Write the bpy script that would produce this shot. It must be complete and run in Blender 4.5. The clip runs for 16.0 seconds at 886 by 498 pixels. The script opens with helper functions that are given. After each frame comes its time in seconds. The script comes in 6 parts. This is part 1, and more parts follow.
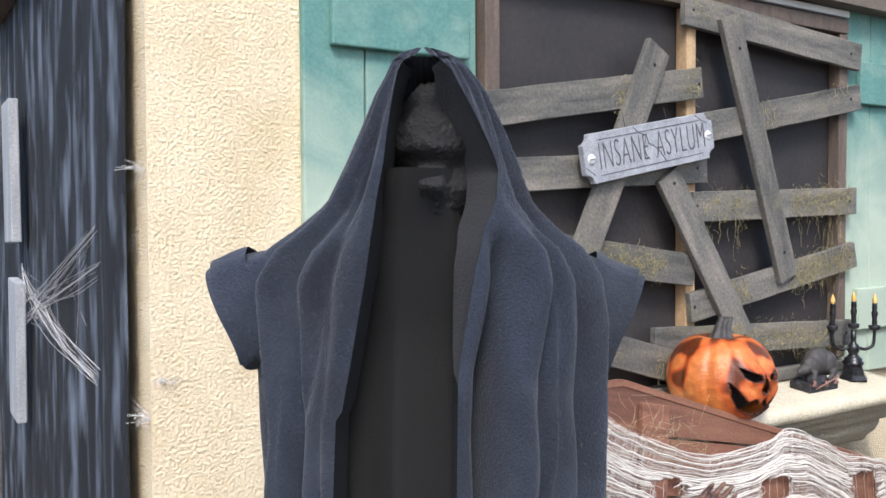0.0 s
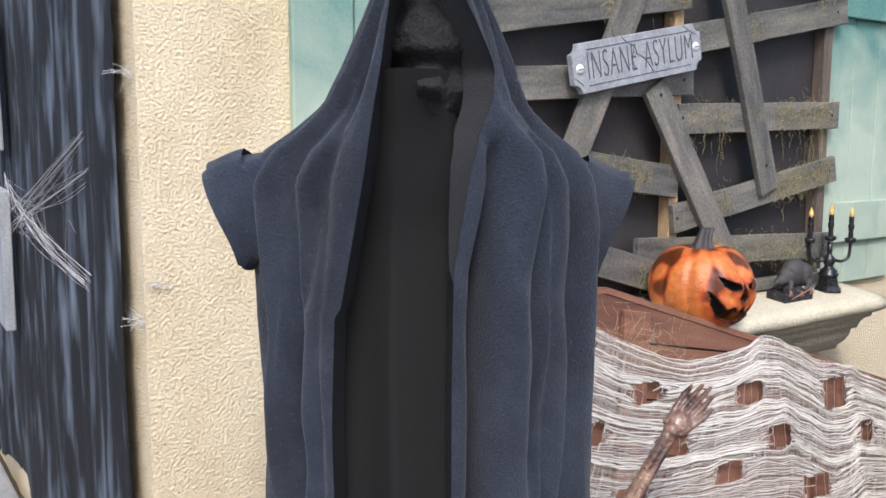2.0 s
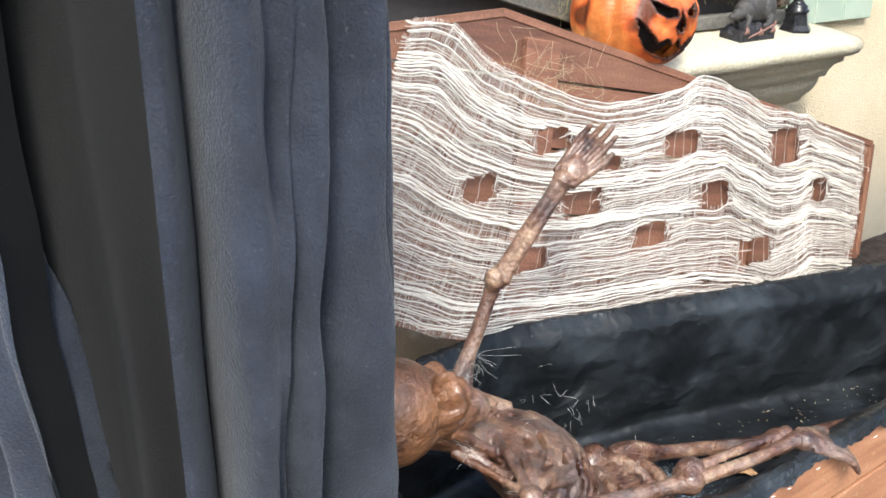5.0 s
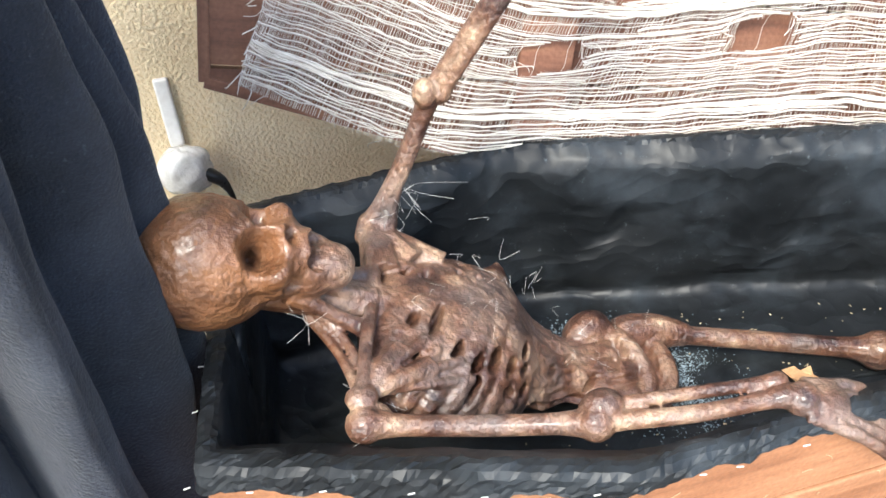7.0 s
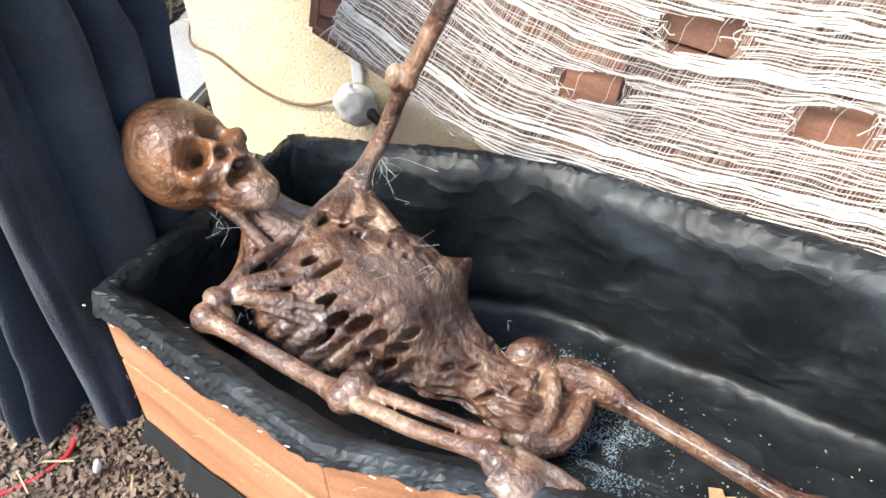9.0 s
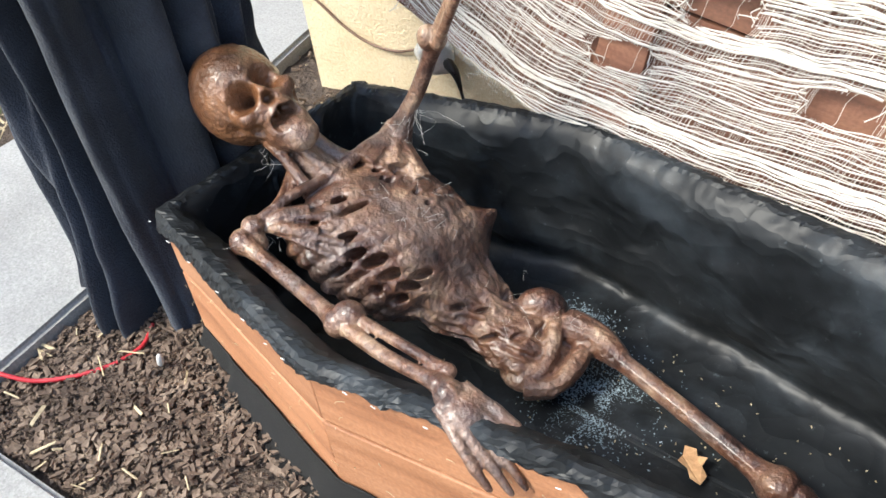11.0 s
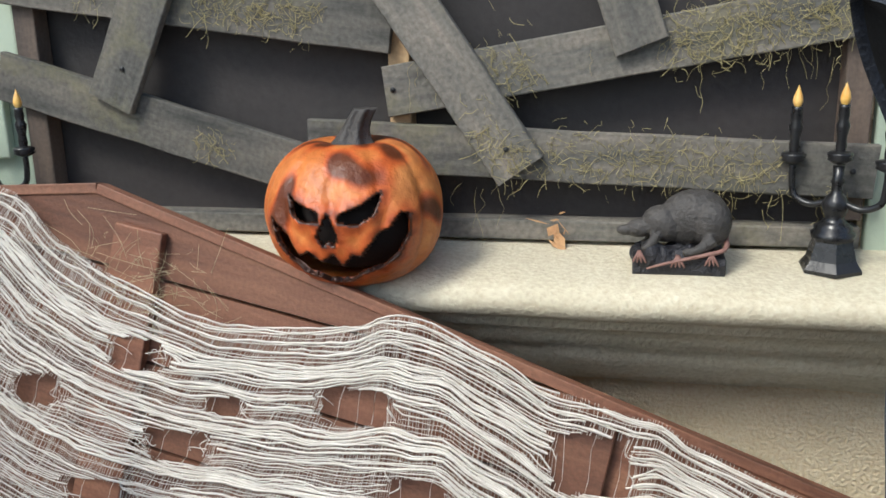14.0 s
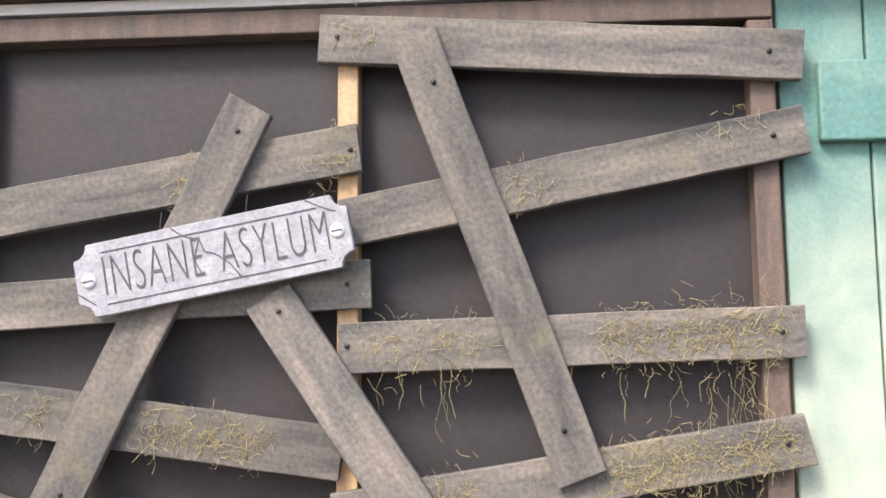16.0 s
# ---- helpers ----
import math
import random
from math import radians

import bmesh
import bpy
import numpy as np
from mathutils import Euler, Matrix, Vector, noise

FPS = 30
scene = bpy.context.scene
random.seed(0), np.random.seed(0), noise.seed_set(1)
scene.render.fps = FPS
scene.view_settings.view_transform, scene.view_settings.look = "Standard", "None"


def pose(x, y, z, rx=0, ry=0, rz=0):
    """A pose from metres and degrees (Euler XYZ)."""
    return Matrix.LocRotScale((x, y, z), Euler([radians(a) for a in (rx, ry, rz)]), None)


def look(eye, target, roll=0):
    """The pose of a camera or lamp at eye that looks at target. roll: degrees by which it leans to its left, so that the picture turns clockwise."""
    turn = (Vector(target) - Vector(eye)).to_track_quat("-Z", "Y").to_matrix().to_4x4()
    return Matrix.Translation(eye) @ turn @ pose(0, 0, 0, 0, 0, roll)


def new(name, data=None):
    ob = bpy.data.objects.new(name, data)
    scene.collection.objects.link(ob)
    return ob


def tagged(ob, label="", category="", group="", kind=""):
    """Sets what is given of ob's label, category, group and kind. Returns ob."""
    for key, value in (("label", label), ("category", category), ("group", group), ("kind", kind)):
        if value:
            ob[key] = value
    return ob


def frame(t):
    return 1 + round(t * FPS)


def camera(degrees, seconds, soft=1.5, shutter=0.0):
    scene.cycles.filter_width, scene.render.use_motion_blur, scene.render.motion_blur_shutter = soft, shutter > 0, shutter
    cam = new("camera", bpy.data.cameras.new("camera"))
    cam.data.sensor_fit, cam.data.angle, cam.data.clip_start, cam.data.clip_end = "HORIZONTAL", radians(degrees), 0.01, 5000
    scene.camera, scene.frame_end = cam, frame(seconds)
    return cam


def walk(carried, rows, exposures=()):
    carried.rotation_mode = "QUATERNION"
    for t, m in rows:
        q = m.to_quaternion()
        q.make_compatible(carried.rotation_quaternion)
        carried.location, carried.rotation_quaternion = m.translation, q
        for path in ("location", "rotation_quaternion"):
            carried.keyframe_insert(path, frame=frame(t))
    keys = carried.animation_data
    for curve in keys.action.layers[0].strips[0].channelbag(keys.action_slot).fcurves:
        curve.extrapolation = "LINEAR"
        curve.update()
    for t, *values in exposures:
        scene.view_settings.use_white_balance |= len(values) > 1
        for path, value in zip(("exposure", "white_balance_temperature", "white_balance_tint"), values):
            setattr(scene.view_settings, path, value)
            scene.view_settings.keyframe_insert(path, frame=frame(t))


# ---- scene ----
cam = camera(53.0, 16.0, 1.6)
PATH = [
    (0, (-0.484, -1.857, 1.354), (0.603, -0.18, 1.285), -0.3),
    (0.5, (-0.545, -1.761, 1.378), (0.63, -0.144, 1.43), -1.5),
    (1, (-0.555, -1.778, 1.385), (0.643, -0.177, 1.415), -1.2),
    (1.5, (-0.538, -1.821, 1.373), (0.619, -0.194, 1.249), -0.2),
    (2, (-0.517, -1.864, 1.332), (0.602, -0.225, 1.08), 0.1),
    (2.5, (-0.5, -1.883, 1.285), (0.579, -0.243, 0.903), 0.0),
    (3, (-0.477, -1.901, 1.234), (0.572, -0.282, 0.708), -0.4),
    (3.5, (-0.426, -1.864, 1.187), (0.644, -0.312, 0.517), -0.2),
    (4, (-0.342, -1.809, 1.162), (0.76, -0.308, 0.434), -0.8),
    (4.2, (-0.305, -1.778, 1.163), (0.818, -0.288, 0.443), -1.5),
    (6.3, (0.415, -1.62, 1.103), (1.106, -0.042, 0.087), 1.9),
    (6.5, (0.485, -1.585, 1.097), (1.088, -0.06, -0.048), 1.1),
    (7, (0.648, -1.587, 1.078), (0.951, -0.047, -0.161), -4.2),
    (7.5, (0.893, -1.674, 1.098), (0.912, -0.145, -0.191), -8.3),
    (8, (1.045, -1.635, 1.073), (0.905, -0.109, -0.213), -8.5),
    (8.5, (1.206, -1.577, 1.078), (0.768, -0.099, -0.196), -9.6),
    (9, (1.412, -1.605, 1.084), (0.699, -0.17, -0.112), -5.7),
    (9.2, (1.466, -1.604, 1.089), (0.63, -0.226, -0.094), -7.3),
    (11.3, (1.73, -1.569, 1.149), (0.704, -0.399, -0.108), -10.3),
    (11.5, (1.797, -1.573, 1.097), (0.717, -0.367, -0.077), -11.4),
    (12, (1.89, -1.603, 1.115), (0.736, -0.444, -0.037), -12.2),
    (12.5, (1.968, -1.639, 1.126), (0.983, -0.26, 0.064), -7.7),
    (13, (2.071, -1.594, 1.173), (1.231, -0.006, 0.293), -5.8),
    (13.2, (2.086, -1.586, 1.185), (1.304, 0.087, 0.416), -4.5),
    (13.5, (2.048, -1.598, 1.208), (1.449, 0.202, 0.574), -2.3),
    (14, (1.952, -1.583, 1.22), (1.566, 0.31, 0.702), -1.2),
    (14.5, (1.899, -1.598, 1.262), (1.66, 0.374, 1.035), -0.7),
    (15, (1.874, -1.623, 1.31), (1.68, 0.368, 1.297), -0.4),
    (15.5, (1.85, -1.635, 1.37), (1.683, 0.355, 1.478), -1.2),
    (16, (1.858, -1.646, 1.391), (1.714, 0.338, 1.602), -0.5),
]
EXPOSURES = [(0, 1.02, 5800, 11), (0.5, 0.8, 5800, 12), (3, 0.9, 5850, 11), (4, 1.05, 5900, 8), (6.5, 1.85, 6050, 5), (9, 1.85, 6100, 5), (11.5, 1.48, 6150, 5), (12, 1.55, 6150, 5), (12.5, 1.42, 6080, 5), (13, 1.10, 6000, 5), (13.5, 0.65, 5950, 6), (14.5, 0.86, 5930, 3), (15, 1.45, 6320, 18), (16, 1.58, 6400, 18)]
walk(cam, [(t, look(eye, target, roll)) for t, eye, target, roll in PATH], EXPOSURES)

# ---- light ----
world = bpy.data.worlds.new("sky")
scene.world = world
world.use_nodes = True
wn = world.node_tree
sky = wn.nodes.new("ShaderNodeTexSky")
sky.sky_type = "NISHITA"
sky.sun_disc = False
sky.sun_elevation, sky.sun_rotation = radians(48), radians(215)
sky.dust_density = 3.0
wn.links.new(sky.outputs[0], wn.nodes["Background"].inputs[0])
wn.nodes["Background"].inputs[1].default_value = 0.13
sun_data = bpy.data.lights.new("sun", "SUN")
sun_data.energy, sun_data.angle, sun_data.color = 1.5, radians(14), (1.0, 0.93, 0.82)
sun = new("sun", sun_data)
sun.matrix_world = look((-3, -4.5, 6), (0, 0, 0))

# ---- materials ----


def material(name, colors, scale=(8, 8, 8), rough=0.7, bump=0.2, bump_scale=120.0, metal=0.0, fine=None, spread=0.0,
             dist=0.004, sheen=0.0, detail=6.0, coat=0.0):
    """Noise between two or more colours, a second finer noise, bump, and a random shift from piece to piece."""
    m = bpy.data.materials.new(name)
    m.use_nodes = True
    t = m.node_tree
    b = t.nodes["Principled BSDF"]
    co = t.nodes.new("ShaderNodeTexCoord")
    mp = t.nodes.new("ShaderNodeMapping")
    mp.inputs["Scale"].default_value = scale
    t.links.new(co.outputs["Object"], mp.inputs[0])
    if spread:
        info = t.nodes.new("ShaderNodeObjectInfo")
        mul = t.nodes.new("ShaderNodeVectorMath")
        mul.operation = "MULTIPLY_ADD"
        mul.inputs[1].default_value = (17.0, 9.0, 5.0)
        t.links.new(info.outputs["Random"], mul.inputs[0])
        t.links.new(mp.outputs[0], mul.inputs[2])
        vec = mul.outputs[0]
    else:
        vec = mp.outputs[0]
    n1 = t.nodes.new("ShaderNodeTexNoise")
    n1.inputs["Scale"].default_value, n1.inputs["Detail"].default_value = 1.0, detail
    n1.inputs["Roughness"].default_value = 0.62
    t.links.new(vec, n1.inputs["Vector"])
    ramp = t.nodes.new("ShaderNodeValToRGB")
    k = len(colors)
    ramp.color_ramp.elements[0].position, ramp.color_ramp.elements[1].position = 0.3, 0.7
    for j in range(1, k - 1):
        ramp.color_ramp.elements.new(0.3 + 0.4 * j / (k - 1))
    for e, c in zip(ramp.color_ramp.elements, colors):
        e.color = (*c, 1)
    t.links.new(n1.outputs["Fac"], ramp.inputs[0])
    n2 = t.nodes.new("ShaderNodeTexNoise")
    n2.inputs["Scale"].default_value, n2.inputs["Detail"].default_value = bump_scale, 4.0
    t.links.new(co.outputs["Object"], n2.inputs["Vector"])
    mix = t.nodes.new("ShaderNodeMix")
    mix.data_type, mix.blend_type = "RGBA", "OVERLAY"
    mix.inputs[0].default_value = 0.35 if fine is None else fine
    t.links.new(ramp.outputs[0], mix.inputs[6])
    t.links.new(n2.outputs["Fac"], mix.inputs[7])
    out = mix.outputs[2]
    if spread:
        hsv = t.nodes.new("ShaderNodeHueSaturation")
        mr = t.nodes.new("ShaderNodeMapRange")
        mr.inputs["To Min"].default_value, mr.inputs["To Max"].default_value = 1 - spread, 1 + spread
        t.links.new(info.outputs["Random"], mr.inputs[0])
        t.links.new(mr.outputs[0], hsv.inputs["Value"])
        t.links.new(out, hsv.inputs["Color"])
        out = hsv.outputs[0]
    t.links.new(out, b.inputs["Base Color"])
    rr = t.nodes.new("ShaderNodeMapRange")
    rr.inputs["To Min"].default_value, rr.inputs["To Max"].default_value = max(0.03, rough - 0.15), min(1, rough + 0.15)
    t.links.new(n1.outputs["Fac"], rr.inputs[0])
    t.links.new(rr.outputs[0], b.inputs["Roughness"])
    b.inputs["Metallic"].default_value = metal
    if sheen:
        b.inputs["Sheen Weight"].default_value, b.inputs["Sheen Roughness"].default_value = sheen, 0.5
    if coat:
        b.inputs["Coat Weight"].default_value, b.inputs["Coat Roughness"].default_value = coat, 0.25
    bp = t.nodes.new("ShaderNodeBump")
    bp.inputs["Strength"].default_value, bp.inputs["Distance"].default_value = bump, dist
    add = t.nodes.new("ShaderNodeMath")
    t.links.new(n2.outputs["Fac"], add.inputs[0])
    t.links.new(n1.outputs["Fac"], add.inputs[1])
    t.links.new(add.outputs[0], bp.inputs["Height"])
    t.links.new(bp.outputs[0], b.inputs["Normal"])
    return m


STUCCO = material("cream_stucco", [(0.64, 0.51, 0.31), (0.75, 0.62, 0.41), (0.81, 0.69, 0.48)], (3, 3, 3), 0.9, 0.85, 140, fine=0.45, dist=0.008)
SMOOTH_STUCCO = material("smooth_sill_stucco", [(0.56, 0.50, 0.36), (0.66, 0.60, 0.45)], (5, 5, 5), 0.88, 0.6, 110, fine=0.4, dist=0.006)
BOARD = material("weathered_board", [(0.05, 0.05, 0.045), (0.11, 0.105, 0.092), (0.165, 0.15, 0.125), (0.23, 0.20, 0.165)], (3.5, 20, 20), 0.85, 0.6, 110, spread=0.2, fine=0.6)
FRESH = material("pale_pine", [(0.38, 0.24, 0.12), (0.52, 0.36, 0.2)], (40, 40, 4), 0.7, 0.3, 120)
FRAME = material("brown_frame_wood", [(0.07, 0.055, 0.045), (0.16, 0.115, 0.085)], (30, 30, 4), 0.75, 0.4, 140, spread=0.2)
PANEL = material("dark_panel", [(0.022, 0.02, 0.02), (0.045, 0.038, 0.036)], (4, 4, 4), 0.7, 0.4, 60, fine=0.3)
COFFIN = material("stained_cedar", [(0.25, 0.105, 0.05), (0.38, 0.175, 0.085), (0.46, 0.235, 0.125)], (3, 30, 30), 0.6, 0.35, 150, spread=0.15)
LIDWOOD = material("dark_stained_cedar", [(0.10, 0.042, 0.025), (0.19, 0.083, 0.048), (0.26, 0.125, 0.072)], (3, 28, 28), 0.62, 0.35, 150, spread=0.25)
PLASTIC = material("black_plastic", [(0.006, 0.007, 0.008), (0.014, 0.016, 0.018)], (5, 5, 5), 0.46, 0.16, 14, fine=0.1, dist=0.006)
CLOTH = material("blue_black_cloth", [(0.005, 0.007, 0.011), (0.011, 0.015, 0.026), (0.023, 0.031, 0.050)], (5, 5, 2.6), 0.92, 0.7, 260, fine=0.8, sheen=0.12, dist=0.004)
LINING = material("grey_black_lining", [(0.010, 0.010, 0.011), (0.020, 0.020, 0.022)], (5, 5, 5), 0.95, 0.5, 300, fine=0.5, sheen=0.1)
INNER = material("black_cloth", [(0.003, 0.003, 0.0035), (0.010, 0.0095, 0.008)], (5, 5, 2), 0.95, 0.3, 300)
MASK = material("black_foam", [(0.005, 0.005, 0.005), (0.012, 0.011, 0.011)], (20, 20, 20), 0.8, 1.0, 150, dist=0.006)
BONE = material("varnished_bone", [(0.012, 0.005, 0.004), (0.055, 0.023, 0.016), (0.130, 0.060, 0.036), (0.23, 0.132, 0.082), (0.46, 0.32, 0.21)], (15, 15, 15), 0.33, 1.0, 110, fine=0.7, dist=0.006, coat=0.5, detail=10.0)
# near-black that paints the shade inside the carved pumpkins
INSIDE_SHADE = material("inside_shade_black", [(0.01, 0.006, 0.005), (0.02, 0.012, 0.01)], (20, 20, 20), 0.8, 0.2, 100)
GAUZE = material("cream_gauze", [(0.56, 0.51, 0.45), (0.74, 0.70, 0.63)], (30, 30, 30), 0.95, 0.2, 500)
IRON = material("black_enamel", [(0.010, 0.010, 0.011), (0.02, 0.02, 0.021)], (20, 20, 20), 0.28, 0.15, 90)
FLAME = material("amber_plastic_flame", [(0.75, 0.36, 0.05), (0.9, 0.6, 0.2)], (40, 40, 40), 0.4, 0.1, 60)
RATMAT = material("grey_rat_resin", [(0.035, 0.032, 0.03), (0.075, 0.068, 0.062)], (30, 30, 30), 0.6, 0.8, 160, dist=0.004)
ROCKMAT = material("dark_resin_rock", [(0.012, 0.012, 0.015), (0.035, 0.034, 0.04)], (40, 40, 40), 0.55, 1.0, 60, dist=0.01)
PINKRES = material("pink_resin", [(0.20, 0.10, 0.08), (0.3, 0.17, 0.14)], (40, 40, 40), 0.6, 0.3, 120)
SIGN = material("grey_plaster_sign", [(0.25, 0.255, 0.27), (0.40, 0.405, 0.42)], (25, 25, 25), 0.8, 0.6, 140)
SIGNDARK = material("sign_dark_paint", [(0.06, 0.06, 0.065), (0.12, 0.12, 0.125)], (40, 40, 40), 0.85, 0.2, 200)
WHITE = material("white_plastic", [(0.72, 0.71, 0.68), (0.82, 0.81, 0.78)], (20, 20, 20), 0.4, 0.1, 80)
BAG = material("clear_plastic_wrap", [(0.62, 0.60, 0.55), (0.80, 0.78, 0.72)], (30, 30, 30), 0.2, 0.6, 60)
WIRE = material("brown_cable", [(0.13, 0.07, 0.045), (0.2, 0.12, 0.08)], (40, 40, 40), 0.5, 0.1, 80)
RED = material("red_cable", [(0.45, 0.02, 0.03), (0.6, 0.04, 0.05)], (40, 40, 40), 0.45, 0.1, 80)
CONCRETE = material("pale_concrete", [(0.25, 0.245, 0.235), (0.32, 0.315, 0.30), (0.36, 0.355, 0.34)], (2.5, 2.5, 2.5), 0.9, 0.4, 180, fine=0.5)
SOIL = material("dark_soil", [(0.05, 0.035, 0.026), (0.125, 0.092, 0.068)], (20, 20, 20), 0.95, 1.0, 70, dist=0.02)
CHIP = material("bark_chip", [(0.06, 0.040, 0.028), (0.15, 0.105, 0.075), (0.27, 0.205, 0.15)], (18, 18, 18), 0.9, 0.5, 160)
STRAW = material("dry_straw", [(0.42, 0.33, 0.19), (0.62, 0.52, 0.34)], (20, 20, 20), 0.85, 0.3, 150)
GRASS = material("grass", [(0.035, 0.06, 0.018), (0.08, 0.11, 0.035)], (10, 10, 10), 0.8, 0.5, 90)
STONE = material("field_stone", [(0.16, 0.15, 0.135), (0.27, 0.255, 0.235)], (9, 9, 9), 0.9, 0.8, 60, spread=0.25, dist=0.01)
POWDER = material("pale_powder", [(0.20, 0.27, 0.31), (0.36, 0.44, 0.48)], (30, 30, 30), 0.95, 0.1, 200)
WEB = material("pale_cobweb", [(0.62, 0.60, 0.56), (0.75, 0.73, 0.7)], (30, 30, 30), 0.9, 0.1, 200)
MOSS = material("yellow_web_fibre", [(0.30, 0.25, 0.11), (0.46, 0.40, 0.20)], (30, 30, 30), 0.9, 0.1, 200)
LEAFMAT = material("dry_leaf", [(0.42, 0.22, 0.10), (0.58, 0.36, 0.18)], (40, 40, 40), 0.8, 0.3, 150)
GREYWOOD = material("grey_painted_wood", [(0.28, 0.29, 0.30), (0.42, 0.43, 0.44)], (20, 20, 4), 0.85, 0.5, 130)
TRIM = material("white_trim", [(0.70, 0.69, 0.66), (0.80, 0.79, 0.76)], (6, 6, 6), 0.6, 0.1, 90)
SOFFIT = material("brown_eave", [(0.10, 0.08, 0.065), (0.16, 0.13, 0.10)], (6, 6, 6), 0.85, 0.2, 90)


def nodes_of(m):
    t = m.node_tree
    return t, t.nodes["Principled BSDF"]


def shutter_paint():
    """Teal paint that was brushed into cream towards the middle."""
    m = material("teal_brushed_paint", [(0.085, 0.21, 0.185), (0.13, 0.27, 0.23)], (12, 12, 3), 0.7, 0.3, 120)
    t, b = nodes_of(m)
    old = b.inputs["Base Color"].links[0].from_socket
    co = t.nodes.new("ShaderNodeNewGeometry")
    sep = t.nodes.new("ShaderNodeSeparateXYZ")
    t.links.new(co.outputs["Position"], sep.inputs[0])
    n = t.nodes.new("ShaderNodeTexNoise")
    n.inputs["Scale"].default_value = 5.0
    n.inputs["Detail"].default_value = 5.0
    n.inputs["Distortion"].default_value = 1.2
    t.links.new(co.outputs["Position"], n.inputs["Vector"])
    mr = t.nodes.new("ShaderNodeMapRange")
    mr.inputs["From Min"].default_value, mr.inputs["From Max"].default_value = 1.78, 1.30
    t.links.new(sep.outputs["Z"], mr.inputs[0])
    ad = t.nodes.new("ShaderNodeMath")
    ad.operation = "MULTIPLY_ADD"
    ad.inputs[1].default_value, ad.inputs[2].default_value = 1.3, -0.65
    t.links.new(n.outputs["Fac"], ad.inputs[0])
    sm = t.nodes.new("ShaderNodeMath")
    sm.use_clamp = True
    t.links.new(mr.outputs[0], sm.inputs[0])
    t.links.new(ad.outputs[0], sm.inputs[1])
    mix = t.nodes.new("ShaderNodeMix")
    mix.data_type = "RGBA"
    mix.inputs[7].default_value = (0.50, 0.56, 0.43, 1)
    sc = t.nodes.new("ShaderNodeMath")
    sc.operation = "MULTIPLY"
    sc.inputs[1].default_value = 0.85
    t.links.new(sm.outputs[0], sc.inputs[0])
    t.links.new(sc.outputs[0], mix.inputs[0])
    t.links.new(old, mix.inputs[6])
    t.links.new(mix.outputs[2], b.inputs["Base Color"])
    return m


def streaked_cloth():
    """Black fabric dry-brushed with pale upright streaks."""
    m = material("streaked_black_cloth", [(0.004, 0.005, 0.007), (0.010, 0.011, 0.014)], (6, 6, 6), 0.9, 0.5, 350)
    t, b = nodes_of(m)
    old = b.inputs["Base Color"].links[0].from_socket
    co = t.nodes.new("ShaderNodeTexCoord")
    mp = t.nodes.new("ShaderNodeMapping")
    mp.inputs["Scale"].default_value = (2, 12, 3.0)
    t.links.new(co.outputs["Object"], mp.inputs[0])
    n = t.nodes.new("ShaderNodeTexNoise")
    n.inputs["Scale"].default_value, n.inputs["Detail"].default_value = 1.0, 4.0
    t.links.new(mp.outputs[0], n.inputs["Vector"])
    r = t.nodes.new("ShaderNodeValToRGB")
    r.color_ramp.elements[0].position, r.color_ramp.elements[1].position = 0.50, 0.74
    r.color_ramp.elements[1].color = (0.75, 0.75, 0.75, 1)
    t.links.new(n.outputs["Fac"], r.inputs[0])
    mix = t.nodes.new("ShaderNodeMix")
    mix.data_type = "RGBA"
    mix.inputs[7].default_value = (0.22, 0.26, 0.32, 1)
    t.links.new(r.outputs[0], mix.inputs[0])
    t.links.new(old, mix.inputs[6])
    t.links.new(mix.outputs[2], b.inputs["Base Color"])
    return m


def pumpkin_paint(name, dark):
    """Orange paint; the attribute burn holds the scorched rims of the carving and the soot at the crown."""
    m = material(name, [(0.42, 0.11, 0.022), (0.58, 0.18, 0.04), (0.68, 0.27, 0.08)], (9, 9, 9), 0.45, 0.6, 60, fine=0.5, dist=0.006)
    t, b = nodes_of(m)
    old = b.inputs["Base Color"].links[0].from_socket
    at = t.nodes.new("ShaderNodeAttribute")
    at.attribute_name = "burn"
    r = t.nodes.new("ShaderNodeValToRGB")
    r.color_ramp.elements[0].color = (1, 1, 1, 1)
    r.color_ramp.elements[1].color = (0.02, 0.012, 0.01, 1)
    for pos, col in ((0.30, (0.92, 0.62, 0.55, 1)), (0.52, (0.50, 0.28, 0.22, 1)), (0.72, (0.16, 0.13, 0.13, 1))):
        e = r.color_ramp.elements.new(pos)
        e.color = col
    t.links.new(at.outputs["Fac"], r.inputs[0])
    mix = t.nodes.new("ShaderNodeMix")
    mix.data_type, mix.blend_type = "RGBA", "MULTIPLY"
    mix.inputs[0].default_value = dark
    t.links.new(old, mix.inputs[6])
    t.links.new(r.outputs[0], mix.inputs[7])
    t.links.new(mix.outputs[2], b.inputs["Base Color"])
    return m


